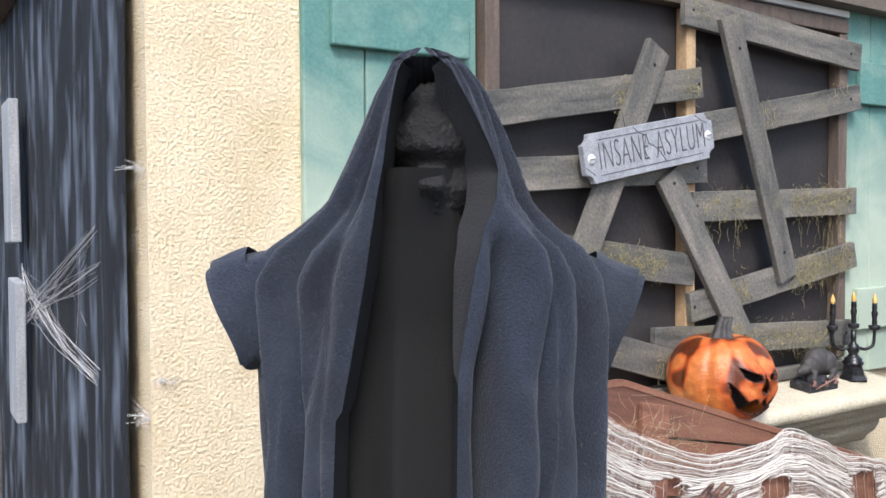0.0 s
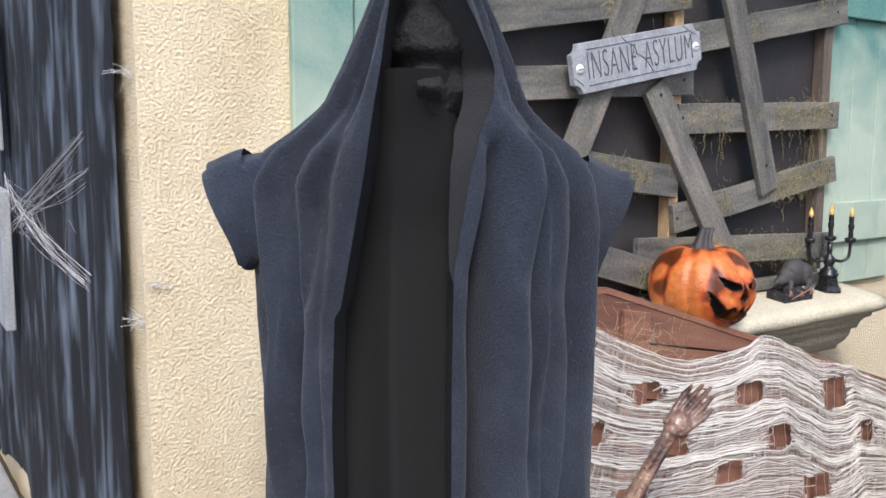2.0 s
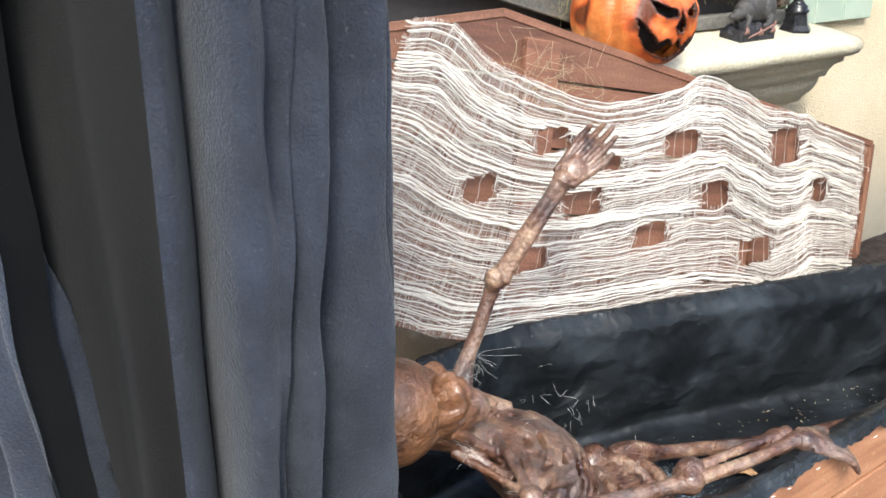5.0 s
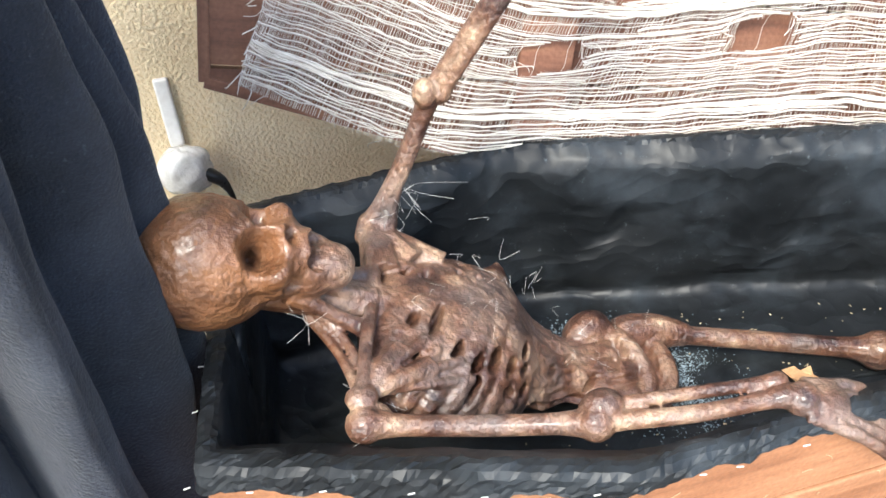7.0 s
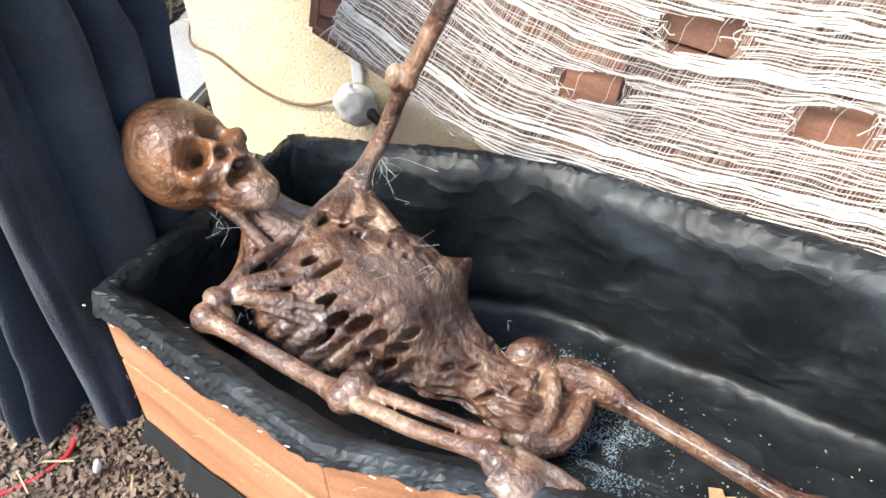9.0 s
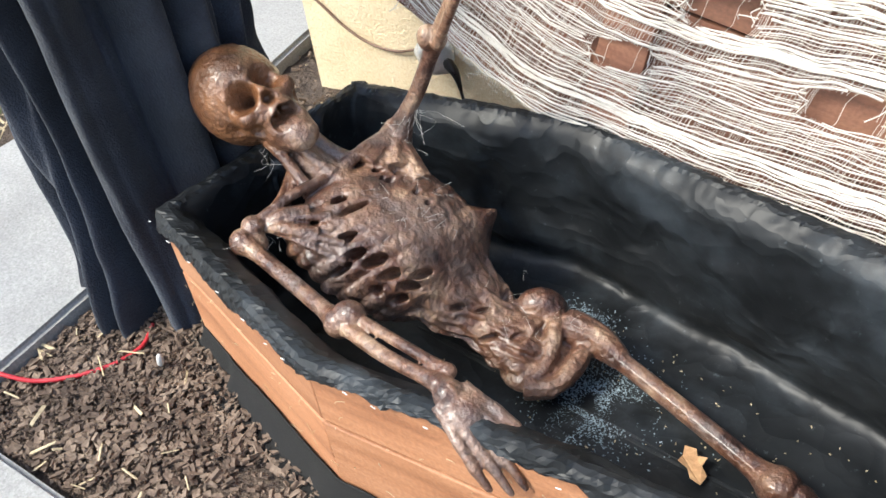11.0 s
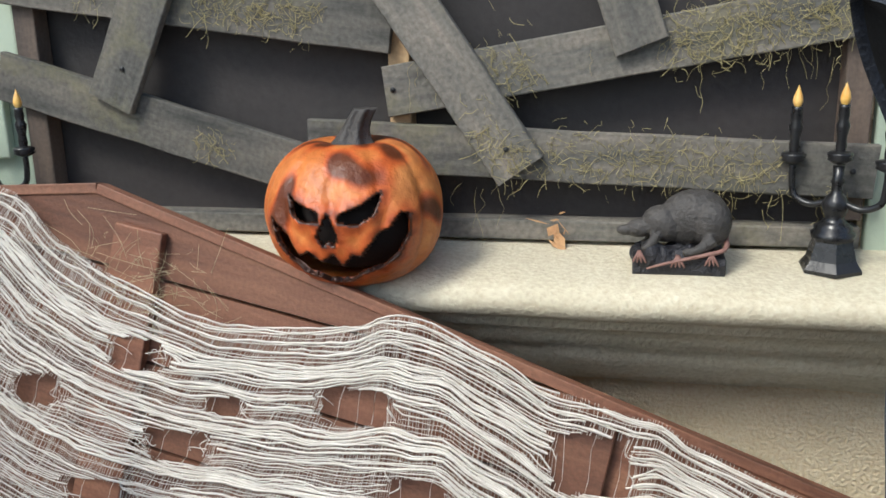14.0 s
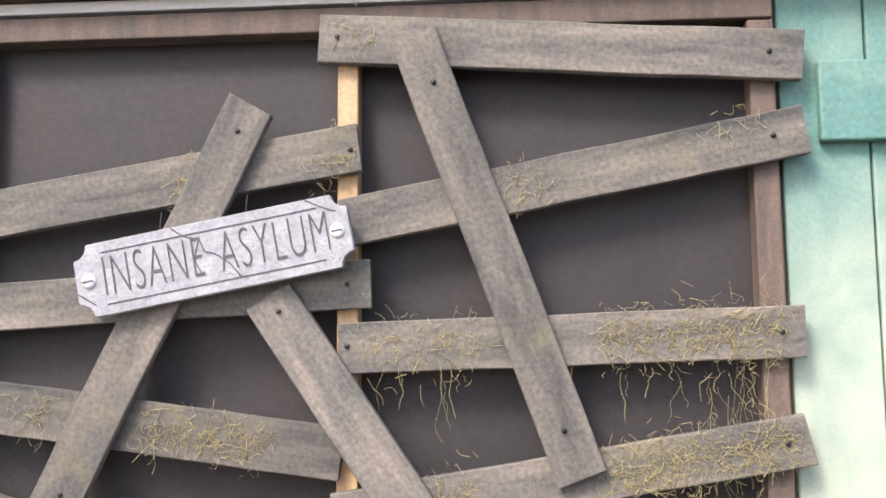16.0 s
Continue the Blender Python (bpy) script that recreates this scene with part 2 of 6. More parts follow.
def dusted(m, amount, colour, lo, hi, scale):
    """Pale dust that has settled in patches."""
    t, b = nodes_of(m)
    old = b.inputs["Base Color"].links[0].from_socket
    co = t.nodes.new("ShaderNodeNewGeometry")
    n = t.nodes.new("ShaderNodeTexNoise")
    n.inputs["Scale"].default_value, n.inputs["Detail"].default_value, n.inputs["Roughness"].default_value = scale, 8.0, 0.7
    t.links.new(co.outputs["Position"], n.inputs["Vector"])
    mr = t.nodes.new("ShaderNodeMapRange")
    mr.inputs["From Min"].default_value, mr.inputs["From Max"].default_value = lo, hi
    mr.inputs["To Max"].default_value = amount
    t.links.new(n.outputs["Fac"], mr.inputs[0])
    mix = t.nodes.new("ShaderNodeMix")
    mix.data_type = "RGBA"
    mix.inputs[7].default_value = (*colour, 1)
    t.links.new(mr.outputs[0], mix.inputs[0])
    t.links.new(old, mix.inputs[6])
    t.links.new(mix.outputs[2], b.inputs["Base Color"])


dusted(PLASTIC, 0.24, (0.14, 0.17, 0.20), 0.50, 0.74, 4.0)
dusted(PLASTIC, 0.3, (0.22, 0.25, 0.27), 0.62, 0.72, 70.0)
dusted(CLOTH, 0.5, (0.046, 0.053, 0.070), 0.46, 0.72, 7.0)
dusted(CLOTH, 0.5, (0.10, 0.11, 0.125), 0.60, 0.72, 120.0)
dusted(BONE, 0.55, (0.25, 0.195, 0.165), 0.46, 0.66, 8.0)


def varnished_head(m):
    """The prop's head was stained a warmer, redder brown than its trunk."""
    t, b = nodes_of(m)
    old = b.inputs["Base Color"].links[0].from_socket
    co = t.nodes.new("ShaderNodeTexCoord")
    sep = t.nodes.new("ShaderNodeSeparateXYZ")
    t.links.new(co.outputs["Object"], sep.inputs[0])
    n = t.nodes.new("ShaderNodeTexNoise")
    n.inputs["Scale"].default_value, n.inputs["Detail"].default_value = 16.0, 8.0
    t.links.new(co.outputs["Object"], n.inputs["Vector"])
    ramp = t.nodes.new("ShaderNodeValToRGB")
    ramp.color_ramp.elements[0].position, ramp.color_ramp.elements[1].position = 0.32, 0.68
    ramp.color_ramp.elements[0].color, ramp.color_ramp.elements[1].color = (0.055, 0.022, 0.010, 1), (0.30, 0.125, 0.045, 1)
    t.links.new(n.outputs["Fac"], ramp.inputs[0])
    mr = t.nodes.new("ShaderNodeMapRange")
    mr.inputs["From Min"].default_value, mr.inputs["From Max"].default_value = 0.68, 0.62
    mr.inputs["To Max"].default_value = 0.8
    t.links.new(sep.outputs["X"], mr.inputs[0])
    mix = t.nodes.new("ShaderNodeMix")
    mix.data_type = "RGBA"
    t.links.new(mr.outputs[0], mix.inputs[0])
    t.links.new(old, mix.inputs[6])
    t.links.new(ramp.outputs[0], mix.inputs[7])
    t.links.new(mix.outputs[2], b.inputs["Base Color"])


varnished_head(BONE)


def creased(m):
    """Sharp criss-cross creases of a crumpled film, at two sizes, over the fine relief."""
    t, b = nodes_of(m)
    b.inputs["Specular IOR Level"].default_value = 0.32
    first = b.inputs["Normal"].links[0].from_socket
    co = t.nodes.new("ShaderNodeTexCoord")
    n = t.nodes.new("ShaderNodeTexNoise")
    n.inputs["Scale"].default_value, n.inputs["Detail"].default_value = 5.0, 3.0
    t.links.new(co.outputs["Object"], n.inputs["Vector"])
    warp = t.nodes.new("ShaderNodeVectorMath")
    warp.operation = "MULTIPLY_ADD"
    warp.inputs[1].default_value = (0.22, 0.22, 0.22)
    t.links.new(n.outputs["Color"], warp.inputs[0])
    t.links.new(co.outputs["Object"], warp.inputs[2])
    for scale, strength, dist in ((6.0, 0.55, 0.030), (17.0, 0.50, 0.010)):
        mp = t.nodes.new("ShaderNodeMapping")
        mp.inputs["Rotation"].default_value, mp.inputs["Scale"].default_value = (0.5, 0.6, 0.3), (0.6, 1.0, 1.5)
        t.links.new(warp.outputs[0], mp.inputs[0])
        vo = t.nodes.new("ShaderNodeTexVoronoi")
        vo.inputs["Scale"].default_value = scale
        t.links.new(mp.outputs[0], vo.inputs["Vector"])
        bp = t.nodes.new("ShaderNodeBump")
        bp.inputs["Strength"].default_value, bp.inputs["Distance"].default_value = strength, dist
        t.links.new(vo.outputs["Distance"], bp.inputs["Height"])
        t.links.new(first, bp.inputs["Normal"])
        first = bp.outputs[0]
    t.links.new(first, b.inputs["Normal"])


creased(PLASTIC)
dusted(BOARD, 0.5, (0.22, 0.20, 0.10), 0.55, 0.72, 7.0)
SHUTTER = shutter_paint()
STREAK = streaked_cloth()
PUMPKIN = pumpkin_paint("pumpkin_paint", 1.0)
PUMPKIN_PLAIN = pumpkin_paint("plain_pumpkin_skin", 1.0)

# ---- mesh helpers ----


def finish(name, bm, mats, smooth=False, parent=None):
    me = bpy.data.meshes.new(name)
    bm.to_mesh(me)
    bm.free()
    for m in (mats if isinstance(mats, (list, tuple)) else [mats]):
        me.materials.append(m)
    if smooth:
        for p in me.polygons:
            p.use_smooth = True
    ob = new(name, me)
    if parent:
        ob.parent = parent
    return ob


def part(name, bm, mats, parent, label="", smooth=False):
    ob = finish(name, bm, mats, smooth, parent)
    return tagged(ob, label) if label else ob


def empty(name, m=None):
    ob = new(name)
    if m is not None:
        ob.matrix_world = m
    return ob


def box(bm, x0, x1, y0, y1, z0, z1, bevel=0.0, mi=0):
    r = bmesh.ops.create_cube(bm, size=1)
    for v in r["verts"]:
        v.co = Vector((x0 + (v.co.x + 0.5) * (x1 - x0), y0 + (v.co.y + 0.5) * (y1 - y0), z0 + (v.co.z + 0.5) * (z1 - z0)))
    fs = list({f for v in r["verts"] for f in v.link_faces})
    for f in fs:
        f.material_index = mi
    if bevel:
        es = list({e for v in r["verts"] for e in v.link_edges})
        bmesh.ops.bevel(bm, geom=es, offset=bevel, segments=2, affect="EDGES", profile=0.5)


def boxed(*a, **k):
    bm = bmesh.new()
    box(bm, *a, **k)
    return bm


def grid(bm, f, nu, nv, wrap=False, mi=0):
    """A sheet f(u, v), u and v from 0 to 1."""
    rows = [[bm.verts.new(f(i / nu, j / nv)) for i in range(nu if wrap else nu + 1)] for j in range(nv + 1)]
    for j in range(nv):
        for i in range(nu):
            k = (i + 1) % nu if wrap else i + 1
            fc = bm.faces.new((rows[j][i], rows[j][k], rows[j + 1][k], rows[j + 1][i]))
            fc.material_index = mi
            fc.smooth = True
    return rows


def tube(bm, pts, radii, sides=8, mi=0, cap=True):
    """A tube along points; radii one number or one for each point."""
    pts = [Vector(p) for p in pts]
    if not isinstance(radii, (list, tuple)):
        radii = [radii] * len(pts)
    rings = []
    up = Vector((0.13, 0.21, 0.97))
    for i, p in enumerate(pts):
        d = (pts[min(i + 1, len(pts) - 1)] - pts[max(i - 1, 0)])
        d = d.normalized() if d.length > 1e-9 else Vector((1, 0, 0))
        a = d.cross(up)
        a = a.normalized() if a.length > 1e-3 else Vector((1, 0, 0))
        b = d.cross(a)
        rings.append([bm.verts.new(p + radii[i] * (math.cos(2 * math.pi * k / sides) * a + math.sin(2 * math.pi * k / sides) * b)) for k in range(sides)])
    for r, s in zip(rings, rings[1:]):
        for k in range(sides):
            fc = bm.faces.new((r[k], r[(k + 1) % sides], s[(k + 1) % sides], s[k]))
            fc.material_index = mi
            fc.smooth = True
    if cap:
        for r in (rings[0], rings[-1]):
            try:
                bm.faces.new(r).material_index = mi
            except ValueError:
                pass


def ball(bm, c, r, m=None, seg=16, mi=0):
    """An ellipsoid with radii r about c, turned by m."""
    q = bmesh.ops.create_uvsphere(bm, u_segments=seg, v_segments=max(6, seg * 2 // 3), radius=1)
    for v in q["verts"]:
        p = Vector((v.co.x * r[0], v.co.y * r[1], v.co.z * r[2]))
        v.co = Vector(c) + (m @ p if m is not None else p)
    for f in {f for v in q["verts"] for f in v.link_faces}:
        f.material_index = mi
        f.smooth = True


def lathe(bm, prof, c=(0, 0, 0), seg=16, mi=0):
    """A turned form: prof holds (radius, height)."""
    grid(bm, lambda u, v: Vector(c) + Vector((prof[round(v * (len(prof) - 1))][0] * math.cos(2 * math.pi * u),
         prof[round(v * (len(prof) - 1))][0] * math.sin(2 * math.pi * u), prof[round(v * (len(prof) - 1))][1])), seg, len(prof) - 1, True, mi)


def prism(bm, poly, y0, y1, mi=0):
    """Outline in x, z pushed out from y0 to y1."""
    a = [bm.verts.new((x, y0, z)) for x, z in poly]
    b = [bm.verts.new((x, y1, z)) for x, z in poly]
    n = len(poly)
    fs = [bm.faces.new(a), bm.faces.new(b[::-1])]
    fs += [bm.faces.new((a[i], b[i], b[(i + 1) % n], a[(i + 1) % n])) for i in range(n)]
    for f in fs:
        f.material_index = mi
    bmesh.ops.recalc_face_normals(bm, faces=fs)


def spline(pts, n):
    """A smooth run of n + 1 points through pts."""
    pts = [Vector(p) for p in pts]
    out = []
    for k in range(n + 1):
        s = k / n * (len(pts) - 1)
        i = min(int(s), len(pts) - 2)
        t = s - i
        p0, p1, p2, p3 = pts[max(i - 1, 0)], pts[i], pts[i + 1], pts[min(i + 2, len(pts) - 1)]
        out.append(0.5 * ((2 * p1) + (p2 - p0) * t + (2 * p0 - 5 * p1 + 4 * p2 - p3) * t * t + (3 * p1 - p0 - 3 * p2 + p3) * t ** 3))
    return out


def wob(x, y=0.0, z=0.0):
    return noise.noise((x, y, z))


def modify(ob, kind, **k):
    md = ob.modifiers.new(kind.lower(), kind)
    if kind == "SOLIDIFY":
        md.thickness, md.offset = k["thickness"], k.get("offset", -1.0)
    if kind == "REMESH":
        md.mode, md.voxel_size, md.use_smooth_shade = "VOXEL", k["size"], True
    if kind == "SUBSURF":
        md.levels = md.render_levels = k["levels"]
    if kind == "SMOOTH":
        md.factor, md.iterations = 0.5, k["times"]
    return ob


# ---- the house wall ----
WX0, WX1, WZ0, WZ1 = 0.815, 2.35, 0.818, 2.03
wall = empty("wall_south")
tagged(wall, "cream textured stucco house wall with a boarded window", "wall", kind="structure")
bm = bmesh.new()
box(bm, 0, WX0, 0, 0.16, -0.1, 3.2)
box(bm, WX1, 5.5, 0, 0.16, -0.1, 3.2)
box(bm, WX0, WX1, 0, 0.16, -0.1, WZ0 - 0.002)
box(bm, WX0, WX1, 0, 0.16, WZ1, 3.2)
part("stucco", bm, STUCCO, wall)
side = empty("wall_west")
tagged(side, "cream stucco side wall of the house", "wall", kind="structure")
part("stucco", boxed(0, 0.16, 0.16, 2.3, -0.1, 3.2), STUCCO, side)
back = empty("wall_north")
tagged(back, "plain rear wall closing the house", "wall", kind="structure")
part("stucco", boxed(0, 5.5, 2.3, 2.46, -0.1, 3.2), STUCCO, back)

bm = bmesh.new()
prism(bm, [(-0.14, 3.2), (5.6, 3.2), (5.6, 3.28), (-0.14, 3.28)], -0.4, 2.6)
ceil = finish("ceiling", bm, SOFFIT)
tagged(ceil, "brown eave board over the stucco wall", "roof", kind="structure")

# band over the window
trim = empty("trim")
tagged(trim, "grey-brown timber fascia and white strip above the boarded window", "trim", kind="structure")
bm = bmesh.new()
prism(bm, [(0.80, 2.062), (5.5, 2.062), (5.5, 2.30), (0.80, 2.30)], -0.09, 0.0)
part("band", bm, SOFFIT, trim, "grey-brown timber fascia")
part("strip", boxed(0.81, 2.37, -0.035, -0.001, 2.035, 2.058, 0.003), TRIM, trim)

# the sill: a moulded profile run along x
sill = empty("window_sill")
tagged(sill, "cream stucco window sill with a rounded nose and stepped moulding", "window sill", kind="structure")
PROFILE = [(0.0, 0.818), (-0.04, 0.815), (-0.15, 0.802), (-0.205, 0.794), (-0.232, 0.784), (-0.243, 0.766), (-0.236, 0.746), (-0.215, 0.734),
           (-0.19, 0.729), (-0.188, 0.711), (-0.165, 0.701), (-0.145, 0.680), (-0.138, 0.662), (-0.118, 0.657), (-0.112, 0.632), (-0.095, 0.608),
           (-0.07, 0.588), (-0.06, 0.570), (-0.035, 0.566), (0.0, 0.563)]
bm = bmesh.new()
rows = []
for k in range(41):
    x = 0.74 + 1.70 * k / 40
    rows.append([bm.verts.new((x, y + 0.003 * wob(x * 6, y * 20, z * 20), z + 0.003 * wob(x * 7, z * 15, 3))) for y, z in PROFILE])
for a, b in zip(rows, rows[1:]):
    for i in range(len(PROFILE) - 1):
        bm.faces.new((a[i], b[i], b[i + 1], a[i + 1])).smooth = True
bm.faces.new(rows[0]), bm.faces.new(rows[-1])
bmesh.ops.recalc_face_normals(bm, faces=bm.faces)
part("moulding", bm, SMOOTH_STUCCO, sill)

# ---- ground ----


def soil_height(x, y):
    """Lower by the house corner, heaped a little round the coffin."""
    d = math.hypot(max(0, abs(x - 1.4) - 1.0), max(0, abs(y + 0.7) - 0.4))
    return -0.044 - 0.014 * min(1, d / 0.45)


bm = bmesh.new()
grid(bm, lambda u, v: (lambda x, y: (x, y, soil_height(x, y) + 0.012 * wob(x * 9, y * 9) + 0.006 * wob(x * 31, y * 31)))(-2.6 + 6.6 * u, -1.9 + 4.4 * v), 200, 140)
for (x0, x1, y0, y1) in ((-70, -2.6, -70, 70), (4.0, 70, -70, 70), (-2.6, 4.0, -70, -1.9), (-2.6, 4.0, 2.5, 70)):
    q = [bm.verts.new((x, y, -0.06)) for x, y in ((x0, y0), (x1, y0), (x1, y1), (x0, y1))]
    bm.faces.new(q)
ground = finish("ground", bm, SOIL, True)
tagged(ground, "dark mulched planting soil round the house", "ground", kind="structure")

pavement = empty("pavement")
tagged(pavement, "pale concrete garden path and walkway with soft edges", "pavement", kind="structure")


def slab(pts, z0=-0.12, z1=-0.008):
    bm = bmesh.new()
    a = [bm.verts.new((x, y, z0)) for x, y in pts]
    b = [bm.verts.new((x, y, z1)) for x, y in pts]
    n = len(pts)
    bm.faces.new(a[::-1]), bm.faces.new(b)
    for i in range(n):
        bm.faces.new((a[i], a[(i + 1) % n], b[(i + 1) % n], b[i]))
    bmesh.ops.recalc_face_normals(bm, faces=bm.faces)
    bmesh.ops.bevel(bm, geom=[e for e in bm.edges if e.verts[0].co.z > z0 + 0.01 and e.verts[1].co.z > z0 + 0.01], offset=0.012, segments=3, affect="EDGES")
    part("slab", bm, CONCRETE, pavement)


slab([(0.185, -1.275), (0.15, -0.88), (0.0, -0.45), (-0.16, 0.0), (-0.27, 0.62), (-0.60, 0.62), (-0.60, 0.2), (-0.57, -0.6), (-0.60, -1.275)])
slab([(-0.27, 0.635), (-0.26, 1.0), (-0.03, 1.1), (-0.03, 2.4), (-1.0, 2.4), (-0.61, 0.635)])
slab([(4.0, -3.2), (4.0, -1.31), (1.3, -1.287), (0.35, -1.285), (-0.60, -1.285), (-1.6, -1.4), (-1.6, -3.2)])

# bark chips and straw over the soil
rnd = random.Random(11)
bm = bmesh.new()
bs = bmesh.new()


def chip(b, x, y, z, l, w, h):
    a, t = rnd.uniform(0, 6.3), rnd.uniform(-0.5, 0.5)
    m = Matrix.Translation((x, y, z)) @ Matrix.Rotation(a, 4, "Z") @ Matrix.Rotation(t, 4, "Y") @ Matrix.Rotation(rnd.uniform(-0.6, 0.6), 4, "X")
    vs = [b.verts.new(m @ Vector((sx * l * rnd.uniform(0.7, 1), sy * w * rnd.uniform(0.5, 1), sz * h))) for sx in (-1, 1) for sy in (-1, 1) for sz in (-1, 1)]
    for q in ((0, 1, 3, 2), (4, 6, 7, 5), (0, 4, 5, 1), (2, 3, 7, 6), (0, 2, 6, 4), (1, 5, 7, 3)):
        b.faces.new([vs[i] for i in q])


def on_soil(x, y):
    if -0.02 < x < 5 and -0.01 < y < 2.4:
        return False
    if y < -1.27:
        return False
    edge = 0.185 + (y + 1.275) * -0.09 if y < -0.88 else (0.15 - (y + 0.88) * 0.4 if y < -0.5 else (-(y + 0.5) * 0.3 if y < 0.0 else -0.16 - y * 0.17))
    return x > edge + 0.01


k = 0
while k < 8500:
    x, y = rnd.uniform(-0.25, 2.3), rnd.uniform(-1.31, 1.0)
    if rnd.random() < 0.45:
        x, y = rnd.uniform(0.15, 1.0), rnd.uniform(-1.31, -0.75)
    if x > 0.75 and rnd.random() < 0.5:
        continue
    if on_soil(x, y):
        l = 0.003 + 0.010 * rnd.random() ** 2
        chip(bm, x, y, soil_height(x, y) + rnd.uniform(0.004, 0.014), l, l * rnd.uniform(0.3, 0.7), rnd.uniform(0.001, 0.003))
        k += 1
k = 0
while k < 150:
    x, y = rnd.uniform(-0.25, 1.2), rnd.uniform(-1.31, 0.8)
    if on_soil(x, y):
        chip(bs, x, y, soil_height(x, y) + rnd.uniform(0.014, 0.02), rnd.uniform(0.008, 0.032), rnd.uniform(0.0012, 0.004), 0.0008)
        k += 1
tagged(finish("bark_mulch", bm, CHIP), "dark brown bark chips scattered over the soil", "mulch", kind="stuff")
tagged(finish("straw_bits", bs, STRAW), "pale broken straw and husks lying on the mulch", "straw", kind="stuff")

# ---- boarded window ----
window = empty("window_1")
tagged(window, "dark boarded-up window with crooked weathered planks nailed across", "window", kind="structure")
part("panel", boxed(WX0 + 0.01, WX1 - 0.01, 0.0, 0.02, WZ0 + 0.02, WZ1 - 0.01), PANEL, window)
part("post", boxed(0.82, 0.865, -0.045, -0.002, 0.87, 1.972, 0.003), FRAME, window)
part("post", boxed(1.547, 1.586, -0.045, -0.002, 0.87, 1.972, 0.003), FRESH, window, "pale unpainted pine post")
part("post", boxed(2.300, 2.345, -0.045, -0.002, 0.87, 1.972, 0.003), FRAME, window)
part("rail", boxed(0.82, 2.345, -0.048, -0.002, 1.975, 2.022, 0.003), FRAME, window)
part("rail", boxed(0.82, 2.345, -0.048, -0.002, 0.822, 0.858, 0.003), BOARD, window)


def plank(parent, mat, x0, z0, x1, z1, width, y, thick=0.018, name="board", seed=0):
    """A board with slightly worn ends from one end's middle to the other's, its face at y."""
    rnd = random.Random(seed)
    length = math.hypot(x1 - x0, z1 - z0)
    ang = math.atan2(z1 - z0, x1 - x0)
    bm = bmesh.new()
    n = 10
    rows = []
    for i in range(n + 1):
        x = -length / 2 + length * i / n
        dz = 0.0012 * rnd.uniform(-1, 1)
        skew0, skew1 = (rnd.uniform(-0.004, 0.004), rnd.uniform(-0.004, 0.004)) if i in (0, n) else (0, 0)
        h = width / 2
        b = 0.002
        rows.append([bm.verts.new(p) for p in ((x + skew0, thick, -h + dz), (x + skew0, b, -h + dz), (x + skew0, 0, -h + b + dz), (x + skew1, 0, h - b + dz),
                                               (x + skew1, b, h + dz), (x + skew1, thick, h + dz))])
    for a, c in zip(rows, rows[1:]):
        for k in range(6):
            bm.faces.new((a[k], a[(k + 1) % 6], c[(k + 1) % 6], c[k]))
    bm.faces.new(rows[0][::-1]), bm.faces.new(rows[-1])
    bmesh.ops.recalc_face_normals(bm, faces=bm.faces)
    ob = finish(name, bm, mat, False, parent)
    ob.matrix_world = Matrix.Translation(((x0 + x1) / 2, y, (z0 + z1) / 2)) @ Matrix.Rotation(-ang, 4, "Y")
    return ob


# back layer, then the boards laid over them
plank(window, BOARD, 1.513, 1.958, 2.392, 1.897, 0.092, -0.066, seed=1)
plank(window, BOARD, 0.80, 1.622, 1.590, 1.750, 0.090, -0.066, seed=2)
plank(window, BOARD, 1.560, 1.610, 2.388, 1.762, 0.088, -0.066, seed=3)
plank(window, BOARD, 0.80, 1.460, 1.615, 1.500, 0.088, -0.066, seed=4)
plank(window, BOARD, 1.552, 1.382, 2.371, 1.407, 0.091, -0.066, seed=5)
plank(window, BOARD, 0.80, 1.298, 1.560, 1.196, 0.094, -0.066, seed=6)
plank(window, BOARD, 1.546, 1.085, 2.370, 1.223, 0.088, -0.066, seed=7)
plank(window, BOARD, 0.79, 1.118, 1.50, 0.912, 0.092, -0.066, seed=8)
plank(window, BOARD, 1.40, 0.993, 2.356, 0.954, 0.088, -0.064, seed=9)
plank(window, BOARD, 1.025, 1.067, 1.394, 1.830, 0.090, -0.086, seed=10)
plank(window, BOARD, 1.428, 1.478, 1.784, 0.954, 0.092, -0.086, seed=11)
plank(window, BOARD, 1.691, 1.955, 1.981, 1.157, 0.088, -0.086, seed=12)


def screw(parent, x, z, y, r=0.005):
    bm = bmesh.new()
    ball(bm, (x, y, z), (r, 0.0025, r), seg=10)
    part("screw", bm, IRON, parent)


for x, z in ((1.575, 1.745), (1.55, 1.958), (2.33, 1.905), (2.33, 1.752), (2.33, 1.406), (2.33, 1.216), (2.32, 0.956), (1.57, 1.387), (1.56, 1.089),
             (1.06, 1.13), (1.37, 1.78), (1.73, 1.86), (1.95, 1.24), (1.45, 1.45), (1.76, 0.99), (1.57, 1.498), (1.1, 1.255)):
    screw(window, x, z, -0.088 if (x, z) in ((1.06, 1.13), (1.37, 1.78), (1.73, 1.86), (1.95, 1.24), (1.45, 1.45), (1.76, 0.99)) else -0.068)


def shutter(x0, x1):
    s = empty("shutter")
    tagged(s, "green wooden board shutter brushed to cream, beside the window", "shutter", group="window shutters")
    w = (x1 - x0) / 3
    for k in range(3):
        part("board", boxed(x0 + k * w + 0.002, x0 + (k + 1) * w - 0.002, -0.024, -0.001, 0.80, 2.22, 0.004), SHUTTER, s)
    for z0, z1 in ((1.745, 1.892), (0.955, 1.10)):
        part("batten", boxed(x0 + 0.065, x1 - 0.035, -0.046, -0.0245, z0, z1, 0.004), SHUTTER, s)


